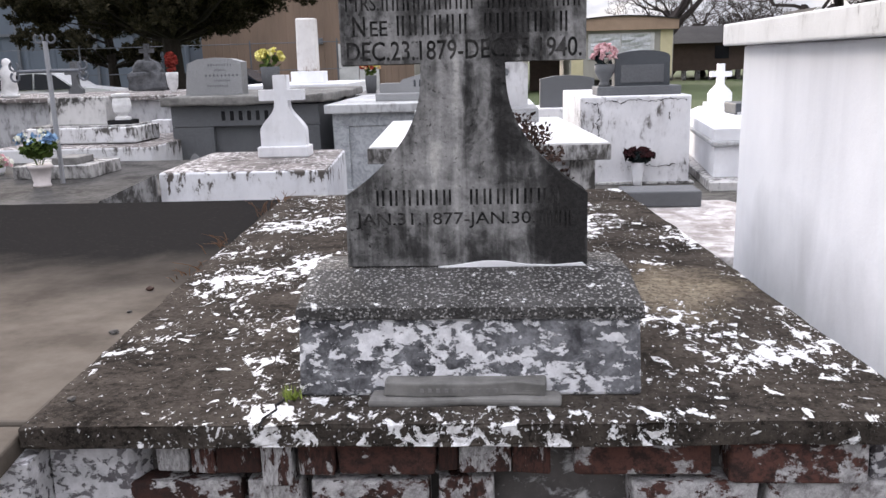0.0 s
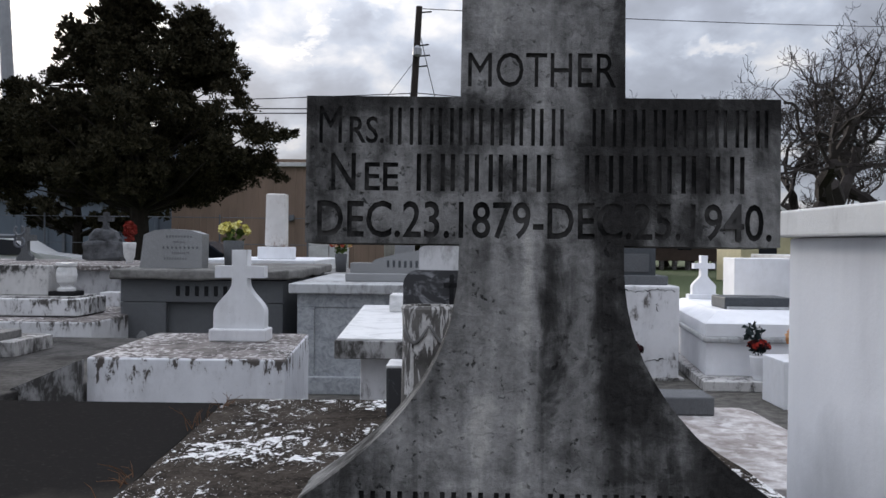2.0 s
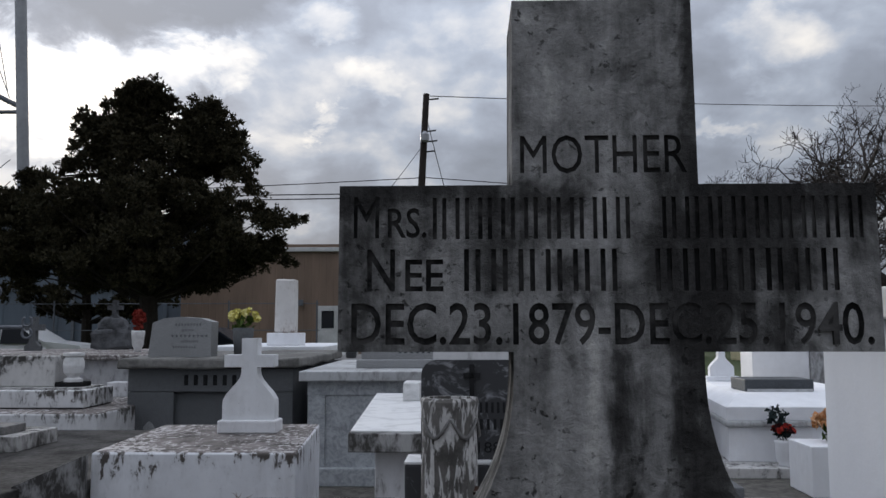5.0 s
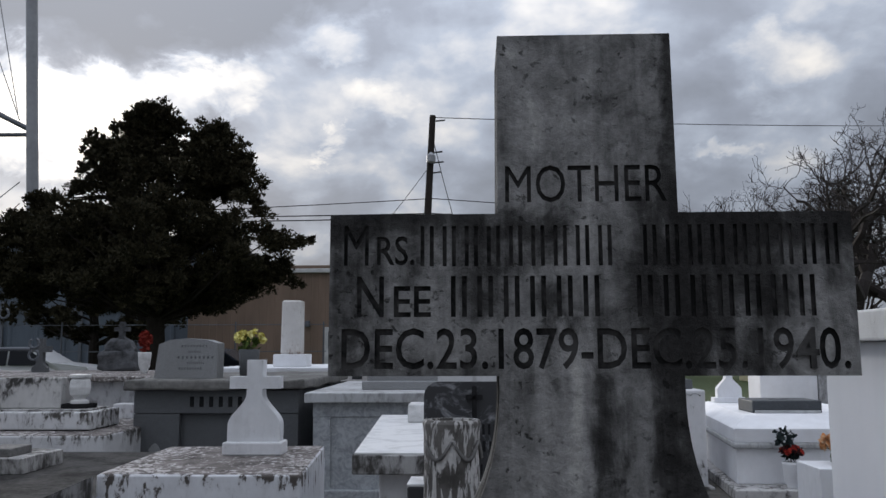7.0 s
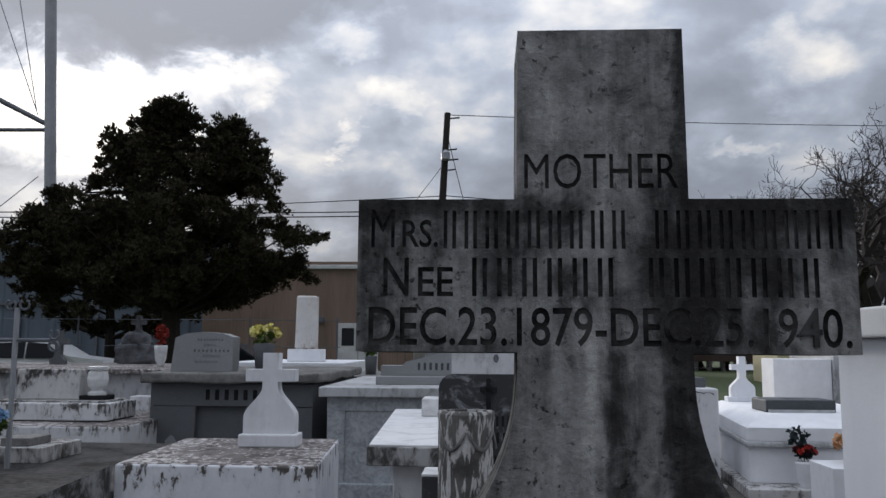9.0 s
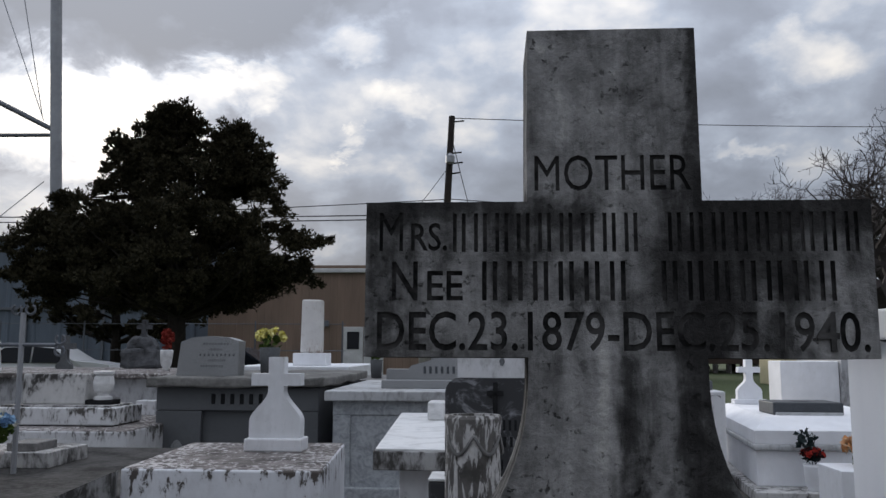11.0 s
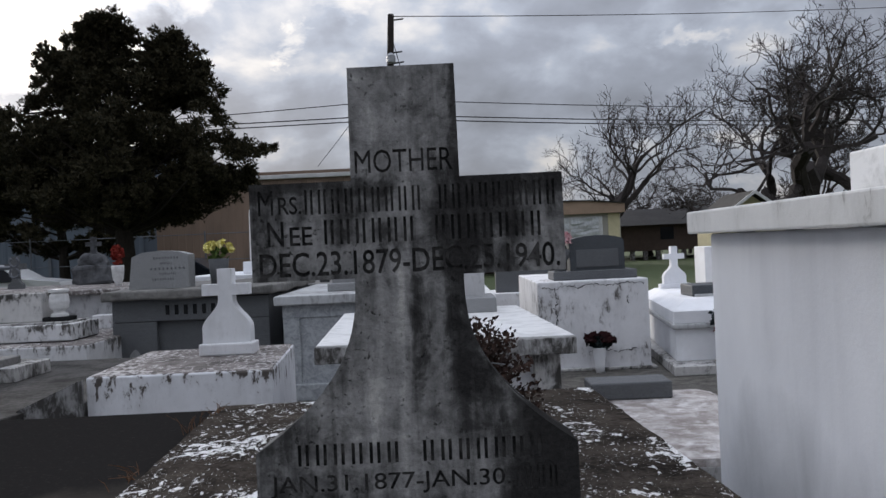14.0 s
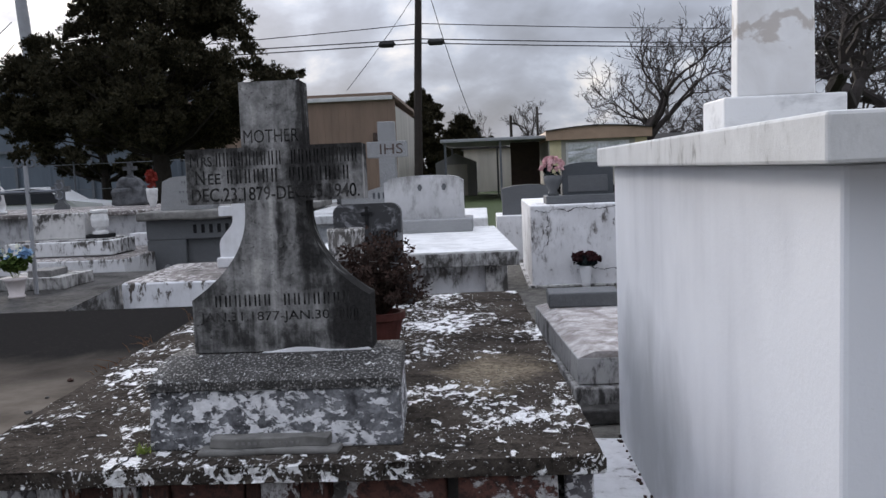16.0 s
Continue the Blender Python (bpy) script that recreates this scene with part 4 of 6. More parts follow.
for k, (wx, wy, wh) in enumerate(((-0.745, 3.45, 0.07), (-0.70, 2.75, 0.035), (-0.735, 3.75, 0.05), (-0.66, 2.35, 0.02))):
    bm = bmesh.new()
    for _ in range(12):
        x, y = rng.gauss(0, 0.012), rng.gauss(0, 0.05)
        lx, ly, h = rng.gauss(0, 0.03), rng.gauss(0, 0.03), wh * rng.uniform(0.4, 1.0)
        tube(bm, [(x, y, -0.004), (x + lx * 0.4, y + ly * 0.4, h * 0.6), (x + lx, y + ly, h)], [0.0016, 0.0012, 0.0006], 3)
    single("dry_weed", bm, M["twig_rust"], (0, 0, 0), "tuft of dry rust-brown weed in the joint between slabs", "weed", group="dry weeds", kind="stuff", m=SUNK @ pose(wx, wy, 0.842))

# the plain dark slab beside it
left_tomb = thing("low_tomb", (0, 0, 0), "wide dark cement tomb slab beside the brick tomb", "tomb", m=SUNK)
part("slab", prism([(-3.4, 1.27), (-0.545, 1.27), (-0.61, 1.95), (-0.775, 3.87), (-3.4, 3.83)], 0.80, 0.838, bevel=0.006), M["dark_slab"], left_tomb)
part("body", prism([(-3.35, 1.19), (-0.505, 1.19), (-0.76, 3.80), (-3.35, 3.78)], 0.0, 0.80), M["plaster"], left_tomb)
part("front_strip", prism([(-3.4, 1.12), (-0.52, 1.135), (-0.542, 1.262), (-3.4, 1.262)], 0.797, 0.834, bevel=0.005), M["dark_slab"], left_tomb)


def stone(size, at, mat, label, seed):
    b = bmesh.new()
    bmesh.ops.create_icosphere(b, subdivisions=2, radius=1)
    roughen(b, 0.35, 1.3, seed)
    for v in b.verts:
        v.co = Vector((v.co.x * size[0], v.co.y * size[1], v.co.z * size[2]))
    single("stone", b, mat, (0, 0, 0), label, "stone", group="grit on the slab", m=SUNK @ pose(*at, 0, 0, seed * 40))


for k, (x, y, s) in enumerate(((-0.62, 1.75, 0.011), (-0.80, 1.58, 0.010), (-0.70, 2.14, 0.013), (-0.66, 1.92, 0.007), (-1.0, 1.9, 0.008), (-0.60, 2.55, 0.014), (-0.5, 1.33, 0.009))):
    stone((s, s * 0.8, s * 0.5), (x, y, 0.838 + s * 0.4 if x < -0.55 else 0.853), M["dead_leaf"] if k % 3 else M["mortar"], "small chip of brick or leaf lying on the slab", k + 1.0)

# ---- at the tomb's far end: concrete vase, black marker, pot with a withered plant ----
END_Z = 0.85
vase = thing("cement_vase", (0, 0, 0), "mouldy whitewashed cement vase with a moulded garland", "vase", m=SUNK @ pose(0.015, 3.40, END_Z))
n = 28
prof = [(0.105, 0), (0.105, 0.03), (0.088, 0.045), (0.084, 0.30), (0.087, 0.36), (0.090, 0.385), (0.086, 0.395), (0.066, 0.395), (0.064, 0.30), (0.01, 0.29)]
part("body", lathe(prof, n), M["vase"], vase, smooth=False)
bm = bmesh.new()
for a0 in (-2.6, -1.5, -0.4):
    pts = [(0.090 * math.cos(a0 + f * 1.05), 0.090 * math.sin(a0 + f * 1.05), 0.335 - 0.055 * math.sin(f * math.pi)) for f in [k / 8 for k in range(9)]]
    tube(bm, pts, [0.004 + 0.003 * math.sin(k / 8 * math.pi) for k in range(9)], 6)
part("garland", bm, M["worn_stone"], vase, smooth=True)
marker = thing("marker_stone", (0, 0, 0), "small dark marble marker with rounded shoulders and a carved cross", "headstone", m=SUNK @ pose(0.085, 3.66, END_Z))
o = [(-0.17, 0), (0.17, 0)] + [(0.17 - 0.05 + 0.05 * math.cos(a), 0.455 + 0.05 * math.sin(a)) for a in (0, 0.4, 0.8, 1.2, 1.57)] + [(-0.17 + 0.05 + 0.05 * math.cos(a), 0.455 + 0.05 * math.sin(a)) for a in (1.57, 1.97, 2.37, 2.77, 3.14)]
part("stone", upright(o, -0.035, 0.035, bevel=0.006), M["marble_black"], marker)
bm = box(-0.008, 0.008, -0.043, -0.03, 0.385, 0.49)
box(-0.028, 0.028, -0.043, -0.03, 0.445, 0.462, bm)
part("carved_cross", bm, M["letter"], marker)
for q, wd in ((0.33, "|xxxxxxx|"), (0.275, "|xxxxxx|"), (0.20, "1880|x|"), (0.145, "19|xx|")):
    letters(wd, marker, 0.02, 0.155, q, -0.035, 0.035, M["letter"])

part("base", roughen(box(-0.22, 0.22, -0.09, 0.09, 0, 0.170, bevel=0.008), 0.004, 14, 2), M["marble_black"], marker, "veined dark marble base")
part("base_ledge", box(-0.222, 0.222, -0.092, 0.092, 0.168, 0.178, bevel=0.003), M["marble_white"], marker)

pot = thing("potted_plant", (0, 0, 0), "withered potted plant in a red clay pot on the slab", "plant", m=SUNK @ pose(0.287, 2.50, END_Z))
part("pot", lathe([(0.055, 0), (0.075, 0.10), (0.085, 0.105), (0.085, 0.13), (0.07, 0.13), (0.06, 0.10)], 20), M["terracotta"], pot, smooth=False)
rng = random.Random(12)
tw, lv = bmesh.new(), bmesh.new()
for _ in range(210):
    a, q = rng.uniform(0, 6.28), rng.uniform(0.2, 1.0)
    tip = Vector((0.19 * q * math.cos(a) - 0.01, 0.19 * q * math.sin(a), 0.13 + rng.uniform(0.03, 0.29) * (1.15 - 0.45 * q)))
    mid = Vector((tip.x * 0.35, tip.y * 0.35, 0.13 + (tip.z - 0.13) * 0.6))
    tube(tw, [(0, 0, 0.11), mid, tip], [0.0025, 0.0018, 0.001], 3)
    for f in (0.5, 0.75, 1.0):
        clump(lv, mid.lerp(tip, f), (0.022, 0.022, 0.018), 6, 0.0075, rng)
part("stem_frame", tw, M["twig"], pot)
part("leaves", lv, M["dead_leaf"], pot, "shrivelled brown leaves")
part("hoop", tube(bmesh.new(), [(0.12 * math.cos(k / 10 * math.pi) - 0.02, 0.06 * math.sin(k / 10 * math.pi) - 0.08, 0.30 + 0.003 * k) for k in range(11)], 0.002, 4), M["steel"], pot)

# ---- the big white tomb ----
big = thing("white_tomb", (1.347, 1.15, 0), "large fresh-painted white tomb with a lichened coping and a marble shaft", "tomb")
part("wall_block", box(0, 1.9, 0, 2.72, 0, 1.44, bevel=0.012), M["white_streaked"], big)
part("coping", box(-0.075, 2.0, -0.11, 2.79, 1.442, 1.536, bevel=0.008), M["cap"], big, "coping slab spotted with grey lichen")
part("monument_base", box(0.293, 0.775, 1.78, 2.10, 1.536, 1.70, bevel=0.008), M["marble_white"], big)
part("monument_shaft", prism([(0.363, 1.84), (0.675, 1.84), (0.675, 1.93), (0.363, 1.93)], 1.70, 3.3, bevel=0.008, top=[(0.385, 1.85), (0.66, 1.85), (0.66, 1.925), (0.385, 1.925)]), M["marble_stained"], big, "tapered marble slab with a brown stain")

# ---- low white tomb to the right of the brick tomb ----
low = thing("low_tomb", (0, 0, 0), "low whitewashed tomb with a coped, scuffed lid and a grey headblock", "tomb")
part("foot", roughen(prism([(1.10, 4.08), (2.15, 4.08), (2.10, 6.2), (0.98, 6.2)], 0, 0.085, bevel=0.012), 0.008, 9, 1), M["platform"], low)
part("body", prism([(1.15, 4.19), (2.10, 4.19), (2.05, 6.15), (1.02, 6.15)], 0.08, 0.185, bevel=0.01), M["mould"], low)
part("lid", prism([(1.175, 4.25), (2.06, 4.25), (2.02, 6.1), (1.045, 6.1)], 0.190, 0.345, bevel=0.006), M["slab_edge"], low, "lid with blackened flanks")
part("lid_top", prism([(1.177, 4.252), (2.058, 4.252), (2.018, 6.098), (1.047, 6.098)], 0.345, 0.385, bevel=0.004, top=[(1.275, 4.256), (1.95, 4.256), (1.90, 6.0), (1.15, 6.0)]), M["white_top"], low)
part("head_block", roughen(box(1.13, 1.66, 5.72, 5.98, 0.386, 0.50, bevel=0.012), 0.006, 14, 2), M["granite"], low, "rough grey granite block")
strip = thing("cement_strip", (0, 0, 0), "narrow white-painted cement strip beside the white tomb", "pavement", kind="structure")
part("slab", prism(ragged([(0.84, 1.16), (1.36, 1.16), (1.36, 3.80), (0.84, 3.84)], 0.1, 0.006, random.Random(3)), 0.0, 0.02, bevel=0.004, seg=1), M["white"], strip)
bm, rng = bmesh.new(), random.Random(14)
for _ in range(70):
    x, y = 1.335 + rng.gauss(0, 0.012), rng.uniform(1.2, 3.85)
    a, s = rng.uniform(0, 6.28), rng.uniform(0.004, 0.013)
    prism([(x + s * math.cos(a + k * 1.57), y + 1.4 * s * math.sin(a + k * 1.57)) for k in range(4)], 0.019, 0.021 + s * 0.7, bm)
single("dead_leaves", bm, M["dead_leaf"], (0, 0, 0), "dry leaf litter along the foot of the white tomb", "leaves", kind="stuff")

# ---- white slab tomb straight behind ----
bench = thing("slab_tomb", (0, 0, 0), "whitewashed tomb with a wide overhanging marble slab", "tomb")
part("body", prism([(-0.36, 4.72), (0.78, 4.72), (0.70, 6.6), (-0.42, 6.6)], 0, 0.86, bevel=0.008), M["white"], bench)
part("slab_edge", prism([(-0.465, 4.57), (0.875, 4.57), (0.76, 6.72), (-0.575, 6.66)], 0.862, 0.947, bevel=0.006), M["slab_edge"], bench, "slab edge stained dark grey")
part("slab_top", prism([(-0.455, 4.58), (0.865, 4.58), (0.75, 6.71), (-0.565, 6.65)], 0.9465, 0.957, bevel=0.003), M["marble_white"], bench)
part("side_pillar", box(0.66, 0.80, 4.66, 4.80, 0, 0.86, bevel=0.006), M["white_dirty"], bench)
stepped = thing("stepped_headstone", (0, 0, 0), "stepped white marble headstone with mouldy scrolled top", "headstone")
part("lower_step", box(-0.22, 0.57, 6.18, 6.72, 0.955, 1.06, bevel=0.008), M["granite_light"], stepped)
o = [(-0.16, 1.06), (0.50, 1.06), (0.50, 1.37), (0.47, 1.385)] + [(0.17 + 0.29 * math.cos(a), 1.395 + 0.025 * math.sin(a)) for a in [k / 8 * math.pi for k in range(9)]] + [(-0.13, 1.385), (-0.16, 1.37)]
part("stone", upright(o, 6.40, 6.62, bevel=0.01), M["old_marble"], stepped)
for x in (0.18, -0.02):
    part("rosette", upright([(x + 0.16 + 0.02 * math.cos(k), 1.32 + 0.03 * math.sin(k)) for k in range(6)], 6.39, 6.402), M["granite"], stepped)
part("side_block", roughen(box(-0.335, -0.228, 6.06, 6.30, 0.957, 1.07, bevel=0.01), 0.005, 16, 4), M["marble_white"], stepped)
ihs = thing("small_cross", (-0.45, 9.3, 0), "white marble cross with carved letters on a tall shaft", "cross")
part("pedestal", box(-0.25, 0.25, -0.2, 0.2, 0, 1.2, bevel=0.02), M["marble"], ihs)
part("shaft", box(-0.10, 0.10, -0.08, 0.08, 1.2, 2.05, bevel=0.01), M["granite_light"], ihs)
part("crossbar", box(-0.235, 0.235, -0.082, 0.082, 1.63, 1.82, bevel=0.01), M["granite_light"], ihs)
letters("IHS", ihs, -0.08, 0.20, 1.67, -0.083, 0.12, M["brown_wood"])

# ---- grey-veined marble tomb ----
mar = thing("marble_tomb", (0, 0, 0), "grey veined marble tomb with a panelled front and an overhanging lid", "tomb")
part("body", box(-1.37, -0.22, 8.38, 10.8, 0, 0.93, bevel=0.008), M["marble"], mar)
part("frieze", box(-1.385, -0.20, 8.365, 10.8, 0.80, 0.93, bevel=0.006), M["marble"], mar)
part("left_pilaster", box(-1.38, -1.22, 8.355, 8.42, 0.16, 0.80, bevel=0.006), M["marble"], mar)
part("right_pilaster", box(-0.36, -0.20, 8.355, 8.42, 0.16, 0.80, bevel=0.006), M["marble"], mar)
part("base", box(-1.44, -0.14, 8.30, 10.9, 0, 0.16, bevel=0.008), M["marble"], mar)
part("lid", box(-1.45, -0.14, 8.28, 10.9, 0.93, 1.02, bevel=0.01), M["worn_white"], mar)
bro = thing("scroll_headstone", (0, 0, 0), "low grey granite headstone with a scrolled shoulder", "headstone")
part("base", box(-1.0, -0.1, 8.80, 9.35, 1.02, 1.10, bevel=0.008), M["granite_light"], bro)
o = [(-0.97, 1.10), (-0.12, 1.10), (-0.12, 1.34)] + [(-0.12 - 0.6 * f, 1.34 - 0.10 * f ** 2) for f in (0.3, 0.6, 1.0)] + [(-0.76, 1.20), (-0.97, 1.20)]
part("stone", upright(o, 8.95, 9.2, bevel=0.01), M["granite_light"], bro)
letters("|xxxxxxx|", bro, -0.62, -0.22, 1.16, 8.95, 0.07, M["granite_dark"])

# ---- white tomb with the small white cross ----
wt = thing("white_tomb", (0, 0, 0), "low white tomb, its top bare and mouldy at the corners", "tomb")
part("body", prism([(-2.04, 5.48), (-0.88, 5.48), (-0.995, 6.84), (-2.10, 6.76)], 0, 0.72, bevel=0.012), M["white_front"], wt)
part("top", prism([(-2.03, 5.50), (-0.89, 5.50), (-1.005, 6.82), (-2.09, 6.75)], 0.705, 0.725, bevel=0.005), M["wt_top"], wt)
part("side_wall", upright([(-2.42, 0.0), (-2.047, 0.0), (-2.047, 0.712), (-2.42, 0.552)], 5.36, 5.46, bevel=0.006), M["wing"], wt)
wc = thing("white_cross", (-1.375, 6.36, 0.725), "white painted cross headstone on the low white tomb", "headstone")
part("foot", box(-0.195, 0.195, -0.10, 0.10, 0, 0.085, bevel=0.01), M["white"], wc)
part("cross", upright([(x, z + 0.085) for x, z in cross_outline(0.535, 0.335, 0.345, 0.425, 0.105, 0.35, 0.11, 0.31, 9, 0.0, True)], -0.055, 0.055, bevel=0.008), M["white_spotted"], wc)

# ---- grey granite tomb with a slanted marker ----
ll = thing("granite_tomb", (0, 0, 0), "polished grey granite tomb with a recessed front panel", "tomb")
part("body", box(-3.20, -1.60, 8.82, 11.2, 0, 1.02, bevel=0.006), M["granite"], ll)
part("frieze", box(-3.20, -1.60, 8.755, 8.815, 0.80, 1.02, bevel=0.005), M["granite"], ll)
part("left_pilaster", box(-3.20, -2.75, 8.755, 8.815, 0.0, 0.795, bevel=0.005), M["granite"], ll)
part("right_pilaster", box(-1.80, -1.60, 8.755, 8.815, 0.0, 0.795, bevel=0.005), M["granite"], ll)
part("lid", roughen(box(-3.28, -1.52, 8.66, 11.3, 1.026, 1.122, bevel=0.02), 0.028, 6.5, 2.0, cuts=7), M["lid_stone"], ll, "rough-edged granite lid")
letters("|xxxxxx|", ll, -2.68, -2.12, 0.86, 8.755, 0.10, M["letter"])
part("carving", upright([(-2.98 + (0.06 + 0.012 * math.sin(k * 3)) * math.cos(k * 0.52), 0.40 + 0.12 * math.sin(k * 0.52)) for k in range(12)], 8.751, 8.757), M["granite_light"], ll, "small pale etched emblem")
mk = thing("slant_marker", (0, 0, 0), "light granite marker with a gently arched top and etched lines", "headstone")
o = [(-3.08, 1.125), (-2.455, 1.125), (-2.45, 1.47), (-2.56, 1.505), (-2.75, 1.52), (-2.93, 1.505), (-3.04, 1.46)]
part("stone", upright(o, 8.92, 9.14, bevel=0.012), M["granite_light"], mk)
for k, (a, b) in enumerate(((-2.82, -2.55), (-2.75, -2.62), (-2.86, -2.48), (-2.76, -2.58), (-2.84, -2.6))):
    letters("|xxxxxxxxx|", mk, a, b, 1.43 - 0.055 * k, 8.92, 0.024, M["granite"])
bouquet((-2.17, 9.05, 1.125), [(0.085, 0), (0.105, 0.28), (0.10, 0.285)], M["granite"], [M["fl_yellow"], M["fl_yellow"]], M["leaf"], (0.14, 0.12, 0.10), "yellow silk flowers in a square grey granite vase", n=30, size=0.03, name="flower_vase", lift=0.37)
bouquet((-3.98, 10.9, 1.115), [(0.045, 0), (0.04, 0.03), (0.065, 0.08), (0.08, 0.24), (0.075, 0.26)], M["marble_white"], [M["fl_coral"]], M["fl_coral"], (0.065, 0.06, 0.12), "coral red silk flowers in a white vase", n=30, size=0.03, name="flower_vase", lift=0.38)

# ---- stepped old tomb at far left with urn, wall behind ----
old = thing("stepped_tomb", (0, 0, 0), "old whitewashed stepped tomb blackened by mould", "tomb")
part("lower_step", box(-4.75, -3.12, 7.95, 10.6, 0, 0.67, bevel=0.012), M["white_low"], old)
part("step_top", box(-4.74, -3.13, 7.96, 9.85, 0.66, 0.676, bevel=0.004), M["wt_top"], old)
part("middle_step", box(-4.62, -3.42, 8.32, 8.95, 0.685, 0.845, bevel=0.012), M["white_mid"], old)
part("joint", box(-4.60, -3.44, 8.335, 8.94, 0.665, 0.69), M["letter"], old, "black mouldy joint")
part("upper_step", box(-4.55, -3.50, 8.40, 8.9, 0.845, 0.862, bevel=0.005), M["mould"], old)
part("block", box(-4.42, -3.80, 8.52, 8.78, 0.862, 1.15, bevel=0.012), M["block_mould"], old)
urn = single("urn", lathe([(0.085, 0), (0.085, 0.025), (0.05, 0.04), (0.055, 0.055), (0.088, 0.085), (0.098, 0.15), (0.09, 0.215), (0.07, 0.235), (0.095, 0.245), (0.095, 0.27), (0.03, 0.275)], 22), M["marble_white"], (-3.67, 8.62, 0.905), "squat whitewashed stone urn on the stepped tomb", "urn", smooth=False)
single("urn_plinth", box(-0.12, 0.14, -0.10, 0.10, 0, 0.043, bevel=0.006), M["letter"], (-3.68, 8.62, 0.862), "flat blackened block under the stone urn", "plinth")
single("white_block", box(-0.10, 0.12, -0.1, 0.1, 0, 0.16, bevel=0.01), M["white"], (-3.70, 9.75, 0.67), "small white block on the stepped tomb", "block")
wall2 = thing("long_tomb", (0, 0, 0), "long whitewashed tomb streaked with grey mould", "tomb")
part("body", box(-7.6, -3.55, 9.9, 12.3, 0, 1.06, bevel=0.01), M["white_grey"], wall2)
part("lid", box(-7.7, -3.5, 9.8, 12.4, 1.06, 1.115, bevel=0.012), M["wt_top"], wall2)
gl = thing("low_ledger", (0, 0, 0), "dark broken granite ledger slab on a low kerb", "slab")
part("base", roughen(box(-3.75, -3.09, 6.62, 7.20, 0.545, 0.655, bevel=0.008), 0.006, 6, 2, cuts=2), M["mould"], gl)
part("marker", box(-3.44, -3.22, 6.68, 6.98, 0.653, 0.715, bevel=0.008), M["worn_stone"], gl)
yard = thing("grave_platform", (0, 0, 0), "raised dark cement platform between the tombs", "platform")
part("deck", prism([(-6.5, 4.1), (-2.75, 4.1), (-2.38, 5.30), (-2.36, 5.47), (-2.115, 5.5), (-2.14, 7.9), (-6.5, 7.9)], 0.0, 0.545, bevel=0.01), M["platform"], yard)
bouquet((-3.27, 6.20, 0.545), [(0.068, 0), (0.068, 0.02), (0.058, 0.025), (0.078, 0.14), (0.092, 0.15), (0.092, 0.17)], M["pot"], [M["fl_blue"], M["fl_blue"], M["fl_blue"], M["fl_white"]], M["leaf"], (0.155, 0.12, 0.10), "blue silk flowers in a white foam pot", n=220, size=0.022, name="flower_pot", lift=0.33)
bouquet((-3.75, 5.95, 0.545), [(0.08, 0), (0.09, 0.06)], M["granite_dark"], [M["leaf"]], M["leaf"], (0.13, 0.11, 0.08), "small green plant beside the blue flowers", n=60, size=0.03, name="green_plant", lift=0.1)

iron = thing("iron_cross", (-3.2, 6.38, 0.545), "grey iron grave cross with scrolled ends", "cross")
part("post", tube(bmesh.new(), [(0, 0, 0), (0, 0, 1.10)], 0.019, 8), M["steel"], iron)
part("crossbar", tube(bmesh.new(), [(-0.25, 0, 0.875), (0.25, 0, 0.875)], 0.014, 8), M["steel_dark"], iron)
for x, z, s in ((0.05, 1.12, 1), (-0.05, 1.12, -1), (0.275, 0.915, 1), (0.275, 0.835, 1), (-0.275, 0.915, -1), (-0.275, 0.835, -1)):
    part("scroll", tube(bmesh.new(), [(x + 0.034 * math.cos(a) * s, 0, z + 0.034 * math.sin(a)) for a in [k / 10 * 5.2 + 2.2 for k in range(11)]], 0.009, 6), M["steel_dark"], iron)

# ---- farther stones ----
rock = thing("carved_rock_cross", (-4.77, 12.05, 1.115), "dark carved rustic-rock cross monument", "monument")
bm = box(-0.26, 0.26, -0.2, 0.2, 0, 0.26, bevel=0.05)
part("base", roughen(bm, 0.05, 7, 3, cuts=3), M["rock"], rock)
bm = box(-0.20, 0.20, -0.15, 0.15, 0.24, 0.42, bevel=0.04, inset=0.05)
part("rockwork", roughen(bm, 0.05, 9, 5, cuts=3), M["rock"], rock)
part("cross", upright([(x, z + 0.40) for x, z in cross_outline(0.27, 0.20, 0.14, 0.20, 0.06, 0.16, 0.03, 0.09, 5)], -0.04, 0.04, bevel=0.008), M["rock"], rock)
obel = thing("obelisk", (-2.87, 14.2, 0), "white marble shaft on a wide white tomb, broken at the top", "monument")
part("tomb", box(-1.1, 0.75, -0.75, 1.9, 0, 1.12, bevel=0.015), M["white_clean"], obel)
part("foot", box(-0.27, 0.27, -0.22, 0.22, 1.12, 1.32, bevel=0.012), M["white_clean"], obel)
part("shaft", roughen(box(-0.175, 0.165, -0.14, 0.14, 1.32, 2.19, bevel=0.03, inset=0.01), 0.012, 5, 2), M["marble_brown"], obel, "marble shaft with rusty brown stains")
statue_profile = [(r * 0.85, z * 0.70) for r, z in ((0.13, 0), (0.13, 0.05), (0.10, 0.06), (0.12, 0.15), (0.10, 0.36), (0.12, 0.46), (0.06, 0.55), (0.065, 0.60), (0.055, 0.67), (0.01, 0.70))]
single("statue", lathe(statue_profile, 14), M["marble_white"], (-5.92, 10.4, 1.115), "small plain white stone statue on the long tomb", "statue", smooth=True)

